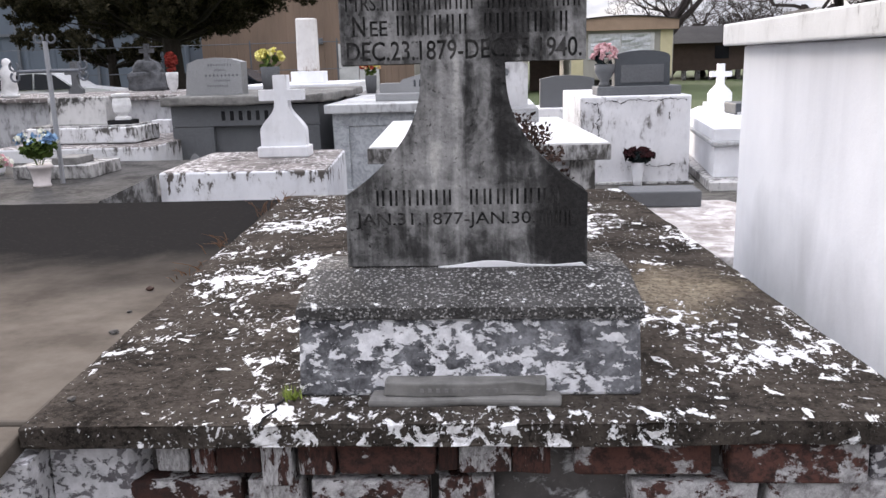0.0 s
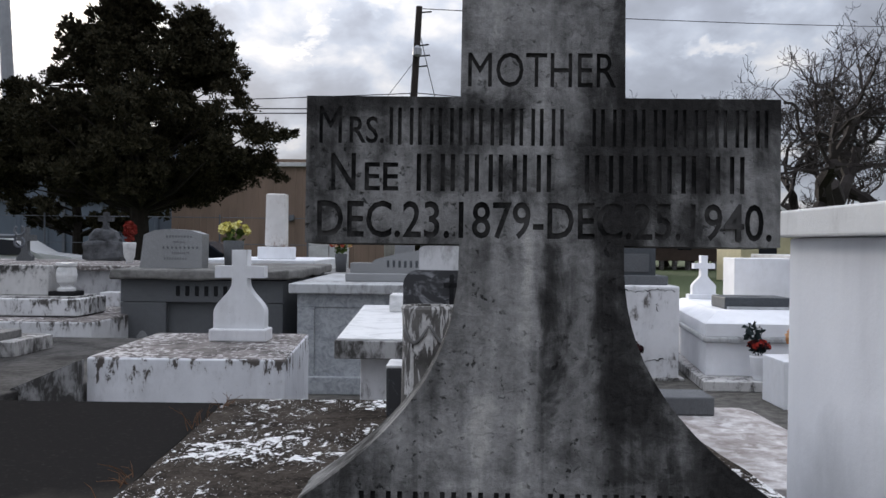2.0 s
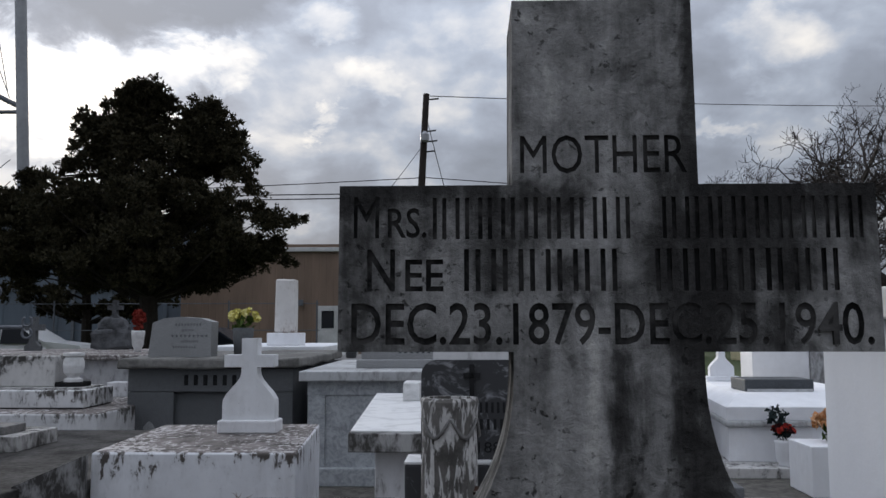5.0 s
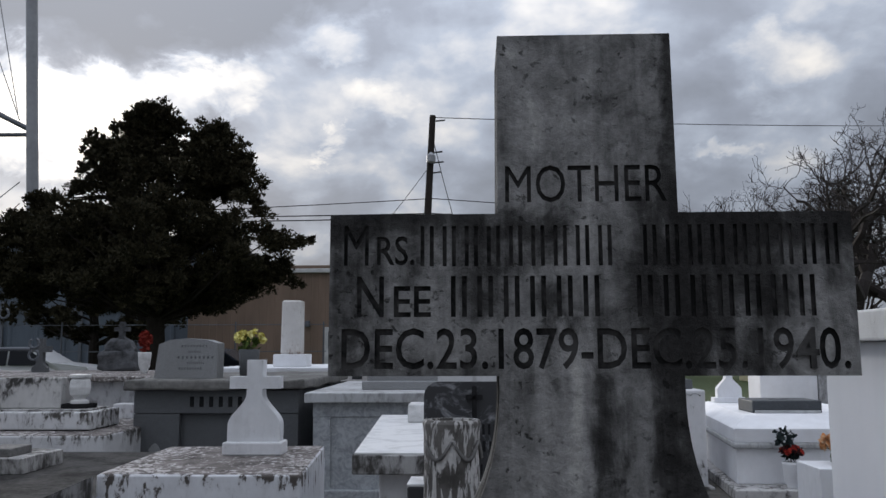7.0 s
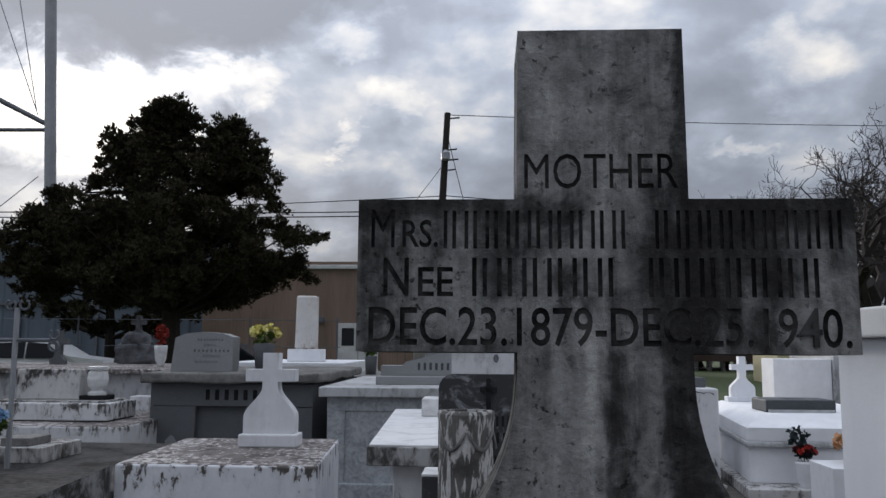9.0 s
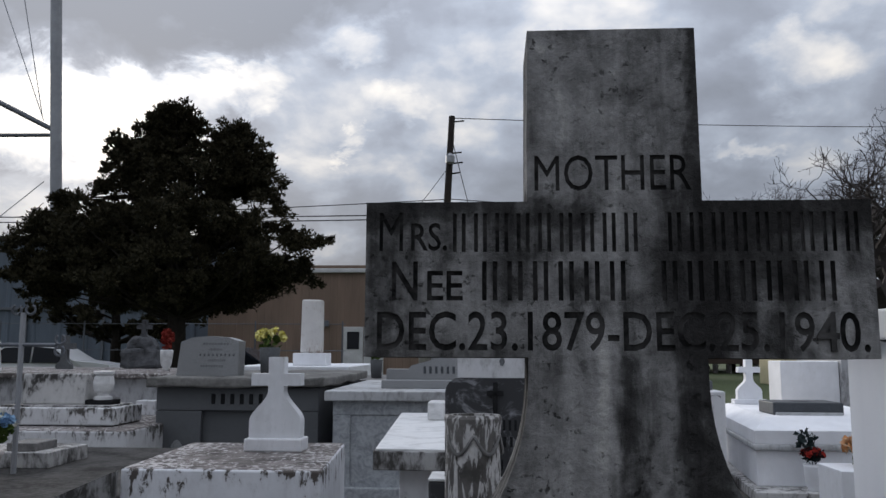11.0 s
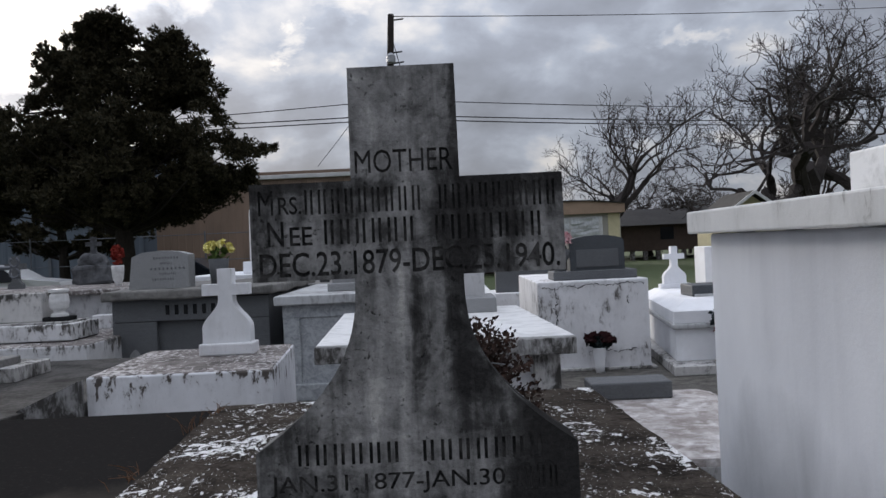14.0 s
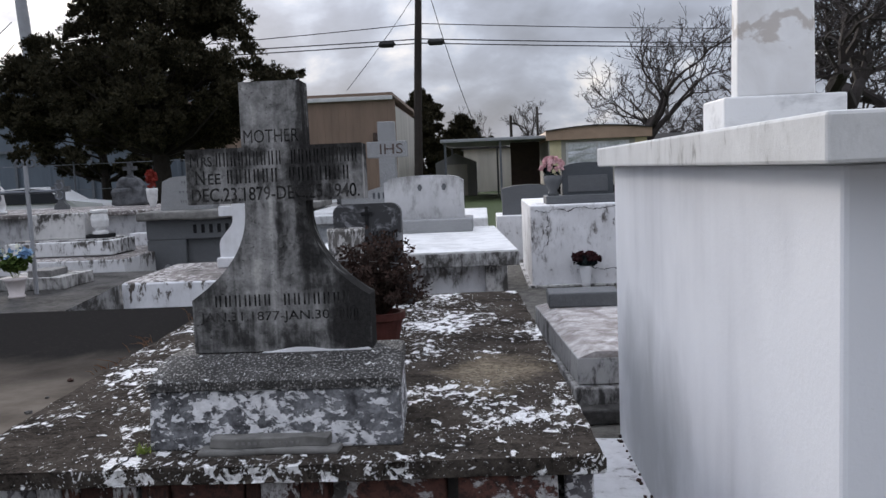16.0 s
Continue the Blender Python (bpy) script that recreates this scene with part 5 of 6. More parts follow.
# ---- whitewashed block tomb with the arched granite stone ----
wb = thing("block_tomb", (0, 0, 0), "high whitewashed brick tomb with cracked plaster", "tomb")
part("body", box(1.21, 2.43, 9.40, 11.7, 0, 0.985, bevel=0.015), M["white"], wb)
rng = random.Random(31)
for path in ([(1.28, 0.93), (1.40, 0.90), (1.52, 0.94), (1.66, 0.91), (1.80, 0.95), (1.98, 0.92), (2.2, 0.95), (2.4, 0.93)], [(1.40, 0.90), (1.43, 0.78), (1.39, 0.70), (1.42, 0.58), (1.40, 0.5)], [(2.2, 0.8), (2.19, 0.7)], [(1.75, 0.2), (1.95, 0.22), (2.1, 0.19), (2.3, 0.23)]):
    pts = []
    for (ax, az), (bx, bz) in zip(path, path[1:]):
        for k in range(7):
            pts.append((ax + (bx - ax) * k / 7 + rng.uniform(-0.014, 0.014), 9.399, az + (bz - az) * k / 7 + rng.uniform(-0.014, 0.014)))
    part("plaster_crack", tube(bmesh.new(), pts, [rng.choice((0.002, 0.003, 0.005, 0.008)) for _ in pts], 4), M["letter"], wb)
part("foot", box(1.16, 2.48, 9.36, 11.75, 0, 0.03, bevel=0.008), M["white_dirty"], wb)
gs = thing("arched_headstone", (0, 0, 0), "grey granite headstone with an arched top and polished panel", "headstone")
part("base", box(1.42, 2.36, 9.60, 10.1, 0.985, 1.085, bevel=0.012), M["granite"], gs)
o = [(1.63, 1.085), (2.25, 1.085), (2.25, 1.41)] + [(1.94 + 0.31 * math.cos(a), 1.41 + 0.07 * math.sin(a)) for a in [k / 8 * math.pi for k in range(1, 8)]] + [(1.63, 1.41)]
part("stone", upright(o, 9.72, 9.95, bevel=0.01), M["granite_dark"], gs)
part("panel", box(1.70, 2.18, 9.712, 9.73, 1.12, 1.32, bevel=0.003), M["granite"], gs)
bouquet((1.52, 9.76, 1.085), [(0.07, 0), (0.06, 0.04), (0.05, 0.06), (0.11, 0.16), (0.12, 0.24), (0.09, 0.25)], M["granite"], [M["fl_pink"], M["fl_pink"]], M["leaf_dark"], (0.13, 0.11, 0.13), "pink silk flowers in a grey granite urn", n=40, size=0.035, name="flower_urn", lift=0.33)
bouquet((1.83, 9.22, 0.0), [(0.05, 0), (0.05, 0.08), (0.075, 0.25), (0.08, 0.27)], M["white_clean"], [M["fl_dark"]], M["leaf_dark"], (0.15, 0.11, 0.08), "dark red flowers in a white vase", n=70, size=0.035, name="flower_vase", lift=0.34)
gs3 = thing("plain_headstone", (0, 0, 0), "plain grey granite headstone with a low arched top", "headstone")
part("stone", upright([(0.95, 0.70), (1.75, 0.70), (1.75, 1.12), (1.55, 1.16), (1.35, 1.17), (1.15, 1.16), (0.95, 1.12)], 12.6, 12.8, bevel=0.012), M["granite"], gs3)
part("base", box(0.85, 1.85, 12.4, 13.4, 0, 0.70, bevel=0.012), M["white"], gs3)

# ---- white coffin-shaped tomb with small cross and stone book ----
c2 = thing("coffin_tomb", (0, 0, 0), "white tomb with a moulded rim and hipped lid", "tomb")
C2 = [(2.62, 9.1), (4.4, 9.1), (4.4, 11.9), (2.95, 11.9)]
part("body", prism(C2, 0.10, 0.44, bevel=0.01), M["white_clean"], c2)
part("foot", prism([(2.50, 8.75), (4.6, 8.75), (4.6, 12.1), (2.8, 12.1)], 0.0, 0.10, bevel=0.01), M["white_dirty"], c2)
part("moulding", prism([(2.58, 9.05), (4.45, 9.05), (4.45, 11.95), (2.91, 11.95)], 0.44, 0.50, bevel=0.02), M["worn_white"], c2, "grey stained moulding")
part("lid", prism([(2.60, 9.07), (4.43, 9.07), (4.43, 11.93), (2.93, 11.93)], 0.50, 0.63, bevel=0.008), M["white_clean"], c2)
part("lid_slope", prism([(2.60, 9.07), (4.43, 9.07), (4.43, 11.93), (2.93, 11.93)], 0.63, 0.73, top=[(2.84, 9.45), (4.35, 9.45), (4.35, 11.6), (3.05, 11.6)]), M["white_clean"], c2)
cc = thing("small_white_cross", (3.28, 11.45, 0.73), "small white cross with curled foot on the white tomb", "cross")
part("foot", box(-0.20, 0.20, -0.08, 0.08, 0, 0.06, bevel=0.008), M["white_clean"], cc)
part("cross", upright([(x, z + 0.06) for x, z in cross_outline(0.50, 0.27, 0.33, 0.40, 0.085, 0.30, 0.10, 0.25, 9, 0.0, True)], -0.05, 0.05, bevel=0.008), M["white_clean"], cc)
book = thing("stone_book", (3.36, 9.95, 0.73), "grey granite book lying on the white lid", "book")
part("block", box(-0.36, 0.36, -0.24, 0.24, 0, 0.13, bevel=0.012), M["granite_dark"], book)
part("spine_band", box(-0.34, 0.34, -0.262, -0.242, 0.0, 0.03, bevel=0.004), M["worn_white"], book)
part("emblem", prism([(0.11 * math.cos(k * 0.7), 0.06 * math.sin(k * 0.7)) for k in range(9)], 0.13, 0.134), M["granite_dark"], book)
rv = bouquet((3.07, 8.88, 0.10), [(0.06, 0), (0.05, 0.02), (0.075, 0.06), (0.085, 0.22), (0.09, 0.24)], M["white_clean"], [M["fl_red"], M["fl_dark"]], M["leaf_dark"], (0.09, 0.08, 0.07), "red flowers with dark leaves in a white vase", n=40, size=0.026, name="flower_vase", lift=0.32)
part("upper_leaves", clump(bmesh.new(), (-0.05, 0.02, 0.47), (0.10, 0.08, 0.12), 60, 0.032, random.Random(8)), M["leaf_dark"], rv)
bouquet((3.25, 8.2, 0.42), [(0.06, 0), (0.08, 0.05)], M["white_clean"], [M["fl_orange"]], M["leaf"], (0.15, 0.12, 0.12), "orange and cream silk flowers", n=50, size=0.04, name="flower_vase", lift=0.15)
wp = thing("white_pedestal", (0, 0, 0), "plain white painted tomb block", "tomb")
part("block", box(2.93, 4.2, 7.9, 8.4, 0, 0.42, bevel=0.01), M["white_clean"], wp)
wp2 = thing("white_headwall", (0, 0, 0), "tall plain white tomb wall", "tomb")
part("wall", box(4.0, 4.78, 12.4, 12.9, 0, 1.25, bevel=0.01), M["white_clean"], wp2)
# the white wall's shaded side: its shade is the greyer colour
part("side", box(4.79, 5.6, 12.35, 14, 0, 1.30, bevel=0.01), M["white_grey"], wp2)
bt = thing("flat_tomb", (0, 0, 0), "low white tomb with a thick marble slab", "tomb")
part("body", box(-0.08, 0.64, 8.5, 10.5, 0, 0.82, bevel=0.01), M["white_grey"], bt)
part("slab", box(-0.14, 0.70, 8.42, 10.6, 0.82, 0.93, bevel=0.015), M["marble_white"], bt)


pil = thing("stone_pillar", (0, 0, 0), "weathered dark stone pillar with a flat cap on the long tomb", "pillar")
part("shaft", roughen(box(-6.62, -6.22, 10.0, 10.4, 1.115, 2.22, bevel=0.015), 0.012, 9, 3), M["mould"], pil)
part("cap", box(-6.68, -6.16, 9.94, 10.46, 2.22, 2.30, bevel=0.015), M["granite_dark"], pil)
gc = thing("grey_cross", (-5.55, 11.4, 1.115), "small grey cement cross on the long tomb", "cross")
part("cross", upright(cross_outline(0.44, 0.26, 0.26, 0.34, 0.08, 0.2, 0.06, 0.15, 5), -0.04, 0.04, bevel=0.008), M["granite"], gc)
bouquet((-4.15, 7.02, 0.545), [(0.07, 0), (0.09, 0.06)], M["white_clean"], [M["fl_white"], M["fl_pink"]], M["leaf"], (0.13, 0.11, 0.07), "white and pink silk flowers lying by the step", n=30, size=0.03, name="flower_pot", lift=0.09)

far_slab = thing("cement_tomb", (0, 0, 0), "grey cement tomb with a dark slab top", "tomb")
part("body", box(-1.75, -0.55, 11.5, 13.4, 0, 0.94, bevel=0.01), M["white_dirty"], far_slab)
part("slab", box(-1.82, -0.48, 11.42, 13.5, 0.94, 1.0, bevel=0.01), M["worn_stone"], far_slab)
bouquet((-1.50, 12.0, 1.0), [(0.07, 0), (0.085, 0.24), (0.08, 0.25)], M["granite"], [M["fl_yellow"], M["fl_orange"], M["fl_red"]], M["leaf"], (0.12, 0.10, 0.10), "yellow and orange silk flowers in a grey vase", n=30, size=0.03, name="flower_vase", lift=0.36)

# ---- trees ----
def crown_mesh(puffs, seed, tris, size):
    """Foliage: every puff (x, y, z, radius) becomes a clump of small upswept sprays, denser towards its rim."""
    g = np.random.default_rng(seed)
    c = np.repeat(np.array(puffs), tris, axis=0)
    n = len(c)
    d = g.normal(size=(n, 3))
    d /= np.linalg.norm(d, axis=1, keepdims=True)
    # sprays gather in tufts on the puff
    tuft = g.normal(size=(len(puffs), 11, 3))
    tuft /= np.linalg.norm(tuft, axis=2, keepdims=True)
    own = tuft[np.repeat(np.arange(len(puffs)), tris), g.integers(0, 11, n)]
    d = own + d * 0.36
    r = c[:, 3:4] * g.uniform(0.2, 1.1, (n, 1)) ** 0.7
    p = c[:, :3] + d * r * np.array((1.0, 1.0, 0.78))
    u = d + g.normal(size=(n, 3)) * 0.5 + np.array((0, 0, 0.55))
    u /= np.linalg.norm(u, axis=1, keepdims=True)
    w = np.cross(u, g.normal(size=(n, 3)))
    w /= np.linalg.norm(w, axis=1, keepdims=True) + 1e-9
    s = size * g.uniform(0.6, 1.35, (n, 1))
    co = np.stack((p - w * s * 0.34, p + w * s * 0.34, p + u * s), axis=1).reshape(-1, 3)
    me = bpy.data.meshes.new("crown")
    me.from_pydata(co.tolist(), [], np.arange(3 * n).reshape(-1, 3).tolist())
    me.materials.append(M["cedar"])
    return me


def cedar(at, leaders, seed, label, trunk_h, r0=0.3, tris=210, size=0.078, dense=1.0):
    """A dark cedar: trunk, limbs and a crown of many clumps. A leader is a list of (height, left, right) about the trunk."""
    rng = random.Random(seed)
    t = thing("cedar_tree", at, label, "tree")
    trunk, limbs = bmesh.new(), bmesh.new()
    tube(trunk, [(0.08 * math.sin(k), 0.06 * math.cos(k * 1.7), trunk_h * k / 8) for k in range(9)], [r0 * (1.25 if k == 0 else 1 - 0.1 * k) for k in range(9)], 9)
    part("trunk", trunk, M["bark"], t)
    puffs = []
    for rows in leaders:
        zs, ls, rs = zip(*rows)
        area = sum((zs[k + 1] - zs[k]) * (rs[k] - ls[k]) for k in range(len(zs) - 1))
        for k in range(int(5.2 * area * dense)):
            # a bough: limb and a handful of clumps at its end
            z = rng.uniform(zs[0], zs[-1])
            lo, hi = float(np.interp(z, zs, ls)), float(np.interp(z, zs, rs))
            half = (hi - lo) / 2
            a, q = rng.uniform(0, 6.28), rng.random() ** 0.42
            reach = max(0.0, half - 0.18) * q
            tip = Vector(((lo + hi) / 2 + reach * math.cos(a), reach * math.sin(a) * 0.85, z - 0.12))
            root = Vector((0.25 * (lo + hi) / 2, 0, max(zs[0] * 0.8, min(trunk_h * 0.95, z - 0.55 * reach))))
            tube(limbs, [root, root.lerp(tip, 0.5) - Vector((0, 0, 0.06 * reach)), tip], [0.055, 0.035, 0.01], 4)
            wide = min(0.30, 0.10 + 0.25 * half)
            for _ in range(7):
                o = [max(-1.4, min(1.4, rng.gauss(0, 1))) * wide for _ in range(3)]
                puffs.append((tip.x + o[0] + 0.08 * math.cos(a), tip.y + o[1], tip.z + 0.03 + 0.6 * o[2], rng.uniform(0.13, 0.27)))
    part("limb_frame", limbs, M["bark"], t)
    ob = new("crown", crown_mesh(puffs, seed, tris, size))
    ob.parent = t
    return t


def cone(height, spread, base):
    """The outline of a smaller cedar."""
    return [[(base + (height - base) * f, -spread * w, spread * w) for f, w in ((0, 0.7), (0.15, 1.0), (0.4, 0.8), (0.65, 0.52), (0.85, 0.26), (1.0, 0.06))]]


def bare_tree(at, height, seed, label, width=1.0, levels=6, r0=0.28, first=0.26, wild=1.0):
    rng = random.Random(seed)
    t = thing("bare_tree", at, label, "tree", group="bare winter trees")
    trunk, twigs = bmesh.new(), bmesh.new()

    def grow(p, d, length, r, level):
        n = 5
        pts, rad = [p.copy()], [r]
        bend = Vector((rng.gauss(0, 0.16), rng.gauss(0, 0.16), rng.gauss(0, 0.13))) * wild
        for k in range(n):
            d = (d + bend * (1 if k < 3 else -1) + Vector((rng.gauss(0, 0.17), rng.gauss(0, 0.17), rng.gauss(0.04, 0.14))) * wild).normalized()
            p = p + d * length / n
            pts.append(p.copy())
            rad.append(max(0.012, r * (1 - 0.22 * (k + 1) / n)))
        tube(trunk if level < 2 else twigs, pts, rad, 7 if level < 2 else (4 if level < 4 else 3))
        if level >= levels:
            return
        kids = 3
        for k in range(kids):
            ax = Vector((rng.gauss(0, 1), rng.gauss(0, 1), rng.gauss(0, 0.5))).normalized()
            nd = (d + ax * rng.uniform(0.45, 0.95) * width + Vector((0, 0, 0.10))).normalized()
            q = rng.uniform(0.55, 1.0)
            i = min(n - 1, int(q * n))
            grow(pts[i].lerp(pts[i + 1], q * n - i if q < 1 else 1), nd, length * rng.uniform(0.64, 0.88) * (0.80 if level >= 4 else 1.0), max(0.014, rad[-1] * rng.uniform(0.56, 0.80)), level + 1)
    grow(Vector((0, 0, 0)), Vector((rng.gauss(0, 0.05), 0, 1)), height * first, r0, 0)
    part("trunk", trunk, M["bare"], t)
    part("branchwork", twigs, M["bare"], t)
    return t


cedar((-8.25, 22, 0), [
    [(2.75, -1.4, 2.2), (3.0, -2.4, 3.0), (3.5, -3.3, 3.9), (4.1, -3.1, 4.2), (4.5, -2.9, 3.9), (5.0, -2.5, 3.3), (5.7, -2.25, 2.5), (6.1, -2.15, 1.5), (6.6, -1.95, 0.0), (7.0, -1.5, 0.15), (7.5, -0.95, 0.3), (7.85, -0.55, 0.25)],
    [(5.2, 0.7, 3.1), (5.9, 0.8, 2.75), (6.5, 0.9, 2.5), (7.0, 1.05, 2.3), (7.3, 1.2, 1.9)],
    [(3.0, -4.2, -2.4), (3.4, -4.6, -2.4), (4.1, -4.4, -2.5), (4.8, -3.9, -2.6), (5.2, -3.5, -2.8), (5.5, -3.3, -2.95)],
    [(2.9, -3.9, -0.8), (3.6, -4.2, -0.6), (4.6, -3.4, -0.6)], [(2.6, -1.6, 2.4), (3.6, -2.0, 3.2), (4.6, -1.8, 2.8)]],
    5, "large dense dark cedar tree behind the tombs", 6.8)
cedar((-13.6, 30, 0), cone(6.6, 3.0, 1.9), 9, "smaller dark cedar behind the large one", 6.0, 0.22, 260, 0.1, 0.6)
bare_tree((18.6, 45, 0), 23.0, 3, "large bare winter tree with a wide crown", 1.3, 7, 0.75, 0.23, 1.2)
bare_tree((10.0, 48, 0), 16.5, 11, "bare winter tree with knotty pruned limbs", 1.0, 6, 0.34, 0.26, 1.1)
bare_tree((25.0, 47, 0), 24.0, 17, "broad bare winter tree behind the houses", 1.35, 7, 0.42, 0.22, 1.5)
bare_tree((14.5, 58, 0), 14.0, 23, "bare winter tree beyond the houses", 1.1, 6, 0.3, 0.26, 1.3)
bare_tree((23.0, 54, 0), 22.0, 53, "broad bare winter tree behind the houses", 1.3, 7, 0.36, 0.23, 1.4)
bare_tree((13.0, 62, 0), 15.0, 59, "bare winter tree beyond the houses", 1.2, 6, 0.3, 0.23, 1.4)
bare_tree((-6.0, 48, 0), 8.2, 29, "thin bare tree behind the metal building", 1.0, 6, 0.22)
bare_tree((5.0, 80, 0), 10.5, 37, "small bare tree far away", 1.0, 6, 0.3)
bare_tree((1.0, 85, 0), 10.0, 41, "small bare tree far away", 1.0, 6, 0.3)
cedar((-4.0, 62, 0), cone(7.4, 3.4, 1.2), 21, "dark evergreen behind the metal building", 6.5, 0.22, 200, 0.14, 0.9)
cedar((-0.9, 64, 0), cone(5.5, 3.3, 0.8), 33, "dark evergreen behind the carport", 4.6, 0.2, 200, 0.14, 0.9)

for k, (x, y, h) in enumerate(((7.2, 57, 7.0), (11.5, 60, 8.0), (15.8, 56, 8.5), (18.5, 62, 9.0), (21.5, 58, 8.0), (26.0, 61, 9.5), (29.5, 57, 9.0), (13.4, 66, 8.5))):
    bare_tree((x, y, 0), h, 70 + k, "low bare winter tree in the thicket behind the houses", 1.3, 6, 0.16, 0.2, 1.2)

# ---- metal buildings ----
def ribbed(x0, x1, y, z0, z1, pitch=0.3, depth=0.03, bm=None):
    """Ribbed sheet facing the graves."""
    bm = bm or bmesh.new()
    pts, x = [], x0
    while x < x1:
        pts += [(x, y), (x + pitch * 0.78, y), (x + pitch * 0.84, y - depth), (x + pitch * 0.94, y - depth)]
        x += pitch
    pts.append((x1, y))
    lo = [bm.verts.new((a, b, z0)) for a, b in pts]
    hi = [bm.verts.new((a, b, z1)) for a, b in pts]
    for i in range(len(pts) - 1):
        bm.faces.new((lo[i], lo[i + 1], hi[i + 1], hi[i]))
    return bm


shed = thing("metal_warehouse", (0, 0, 0), "slate grey metal warehouse with ribbed siding and sliding doors", "building")
part("wall", ribbed(-44, -11.6, 36.0, 0, 6.1, 1.2, 0.05), M["siding_grey"], shed)
part("core", box(-44, -11.6, 36.02, 50, 0, 6.05), M["siding_grey"], shed)
part("roof", box(-44.3, -11.4, 35.8, 50.2, 6.1, 6.3), M["roof_dark"], shed)
for x in (-24, -20.5, -17, -14.2):
    part("door_post", box(x, x + 0.12, 35.88, 35.95, 0, 4.2), M["steel_dark"], shed)
part("door_rail", box(-26, -12, 35.86, 35.94, 3.0, 3.12), M["steel_dark"], shed)
brown = thing("brown_building", (0, 0, 0), "tan ribbed metal building with white trim and a double door", "building")
part("wall", ribbed(-11.58, -3.12, 34.0, 0, 4.45, 0.3, 0.012), M["siding_brown"], brown)
part("core", box(-11.58, -3.15, 34.02, 48, 0, 4.4), M["siding_brown"], brown)
part("side_wall", box(-3.148, -3.07, 34.02, 48, 0, 4.3), M["siding_cream"], brown)
part("gutter", box(-11.6, -3.0, 33.85, 34.0, 4.45, 4.62, bevel=0.02), M["trim_white"], brown)
part("roof", prism([(-11.6, 33.9), (-3.0, 33.9), (-3.0, 48), (-11.6, 48)], 4.62, 4.75), M["siding_brown"], brown)
for x0 in (-5.95, -5.12):
    d = part("door", box(x0, x0 + 0.80, 33.90, 33.97, 0.1, 2.25, bevel=0.01), M["trim_white"], brown)
    part("door_pane", box(x0 + 0.15, x0 + 0.65, 33.885, 33.899, 1.35, 2.05), M["pane"], d)
part("vent_box", box(-3.85, -3.4, 33.7, 33.97, 2.75, 3.1, bevel=0.02), M["brown_wood"], brown)
part("wall_lamp", box(-6.75, -6.55, 33.8, 33.96, 2.25, 2.5, bevel=0.03), M["steel_dark"], brown)

# ---- fence ----
fence = thing("chain_fence", (0, 0, 0), "thin dull steel fence posts with top and bottom rail", "fence")
for x in range(-20, -3, 3):
    part("post", tube(bmesh.new(), [(x, 28.5, 0), (x, 28.5, 2.3)], 0.03, 6), M["steel_dark"], fence)
for z in (2.2, 1.3):
    part("rail", tube(bmesh.new(), [(-22, 28.5, z), (-4.9, 28.5, z)], 0.014, 6), M["steel_dark"], fence)

# ---- house trailer with carport, dark house, yellow gable ----
tr = thing("house_trailer", (3.55, 36, 0), "cream and tan house trailer with foil over its window", "trailer")
part("body", box(0, 4.3, 0, 12, 0.5, 2.55, bevel=0.06), M["siding_cream"], tr)
arch = [(4.45 - 4.57 * k / 10, 2.90 + 0.17 * math.sin(math.pi * k / 10)) for k in range(11)]
part("fascia", upright([(-0.12, 2.52), (4.45, 2.52)] + arch, -0.25, 12.1, bevel=0.02), M["tan"], tr)
part("roof", upright([(x, z + 0.004) for x, z in reversed(arch)] + [(x, z + 0.05) for x, z in arch], -0.32, 12.1), M["roof_dark"], tr)
for x in (0.05, 3.75):
    part("corner_panel", box(x, x + 0.5, -0.05, -0.004, 0.6, 2.5, bevel=0.01), M["yellow_wall"], tr)
w = part("window", box(0.75, 3.5, -0.06, -0.004, 1.35, 2.4, bevel=0.01), M["trim_white"], tr)
for k in range(2):
    for j in range(2):
        part("foil_pane", roughen(box(0.85 + k * 1.28, 2.05 + k * 1.28, -0.085, -0.065, 1.42 + j * 0.48, 1.86 + j * 0.48), 0.03, 6, k + j, cuts=3), M["foil"], w)
part("skirt", box(0.1, 4.2, 0.2, 11.8, 0, 0.5), M["roof_dark"], tr)
cp = thing("carport", (-1.2, 36.5, 0), "flat metal carport on thin posts", "carport")
part("roof", box(0, 4.7, -0.5, 9, 2.62, 2.76, bevel=0.02), M["steel"], cp)
for x, y in ((0.15, -0.3), (2.6, -0.3), (0.15, 8), (2.6, 8)):
    part("post", box(x, x + 0.1, y, y + 0.1, 0, 2.62), M["steel_dark"], cp)
part("screen", box(3.2, 4.6, 3.0, 3.1, 0, 2.6), M["brown_wood"], cp)
sh = thing("garden_shed", (-1.9, 44, 0), "small grey garden shed with a gabled roof", "shed")
part("body", upright([(0, 0), (2.2, 0), (2.2, 1.8), (1.1, 2.3), (0, 1.8)], 0, 3), M["shed"], sh)
part("door", box(0.5, 1.7, -0.05, -0.004, 0, 1.7), M["siding_cream"], sh)
ch = thing("white_house", (-0.5, 50, 0), "pale distant house behind the carport", "house")
part("wall", box(0, 2.9, 0, 8, 0, 2.6), M["siding_cream"], ch)
part("roof", upright([(-0.2, 2.6), (3.1, 2.6), (1.45, 3.0)], -0.3, 8.3), M["roof_dark"], ch)
dh = thing("dark_house", (10.6, 50, 0), "low brown house on piers with a dark roof", "house")
part("wall", box(0, 9, 0, 8, 0.55, 2.1), M["brown_wood"], dh)
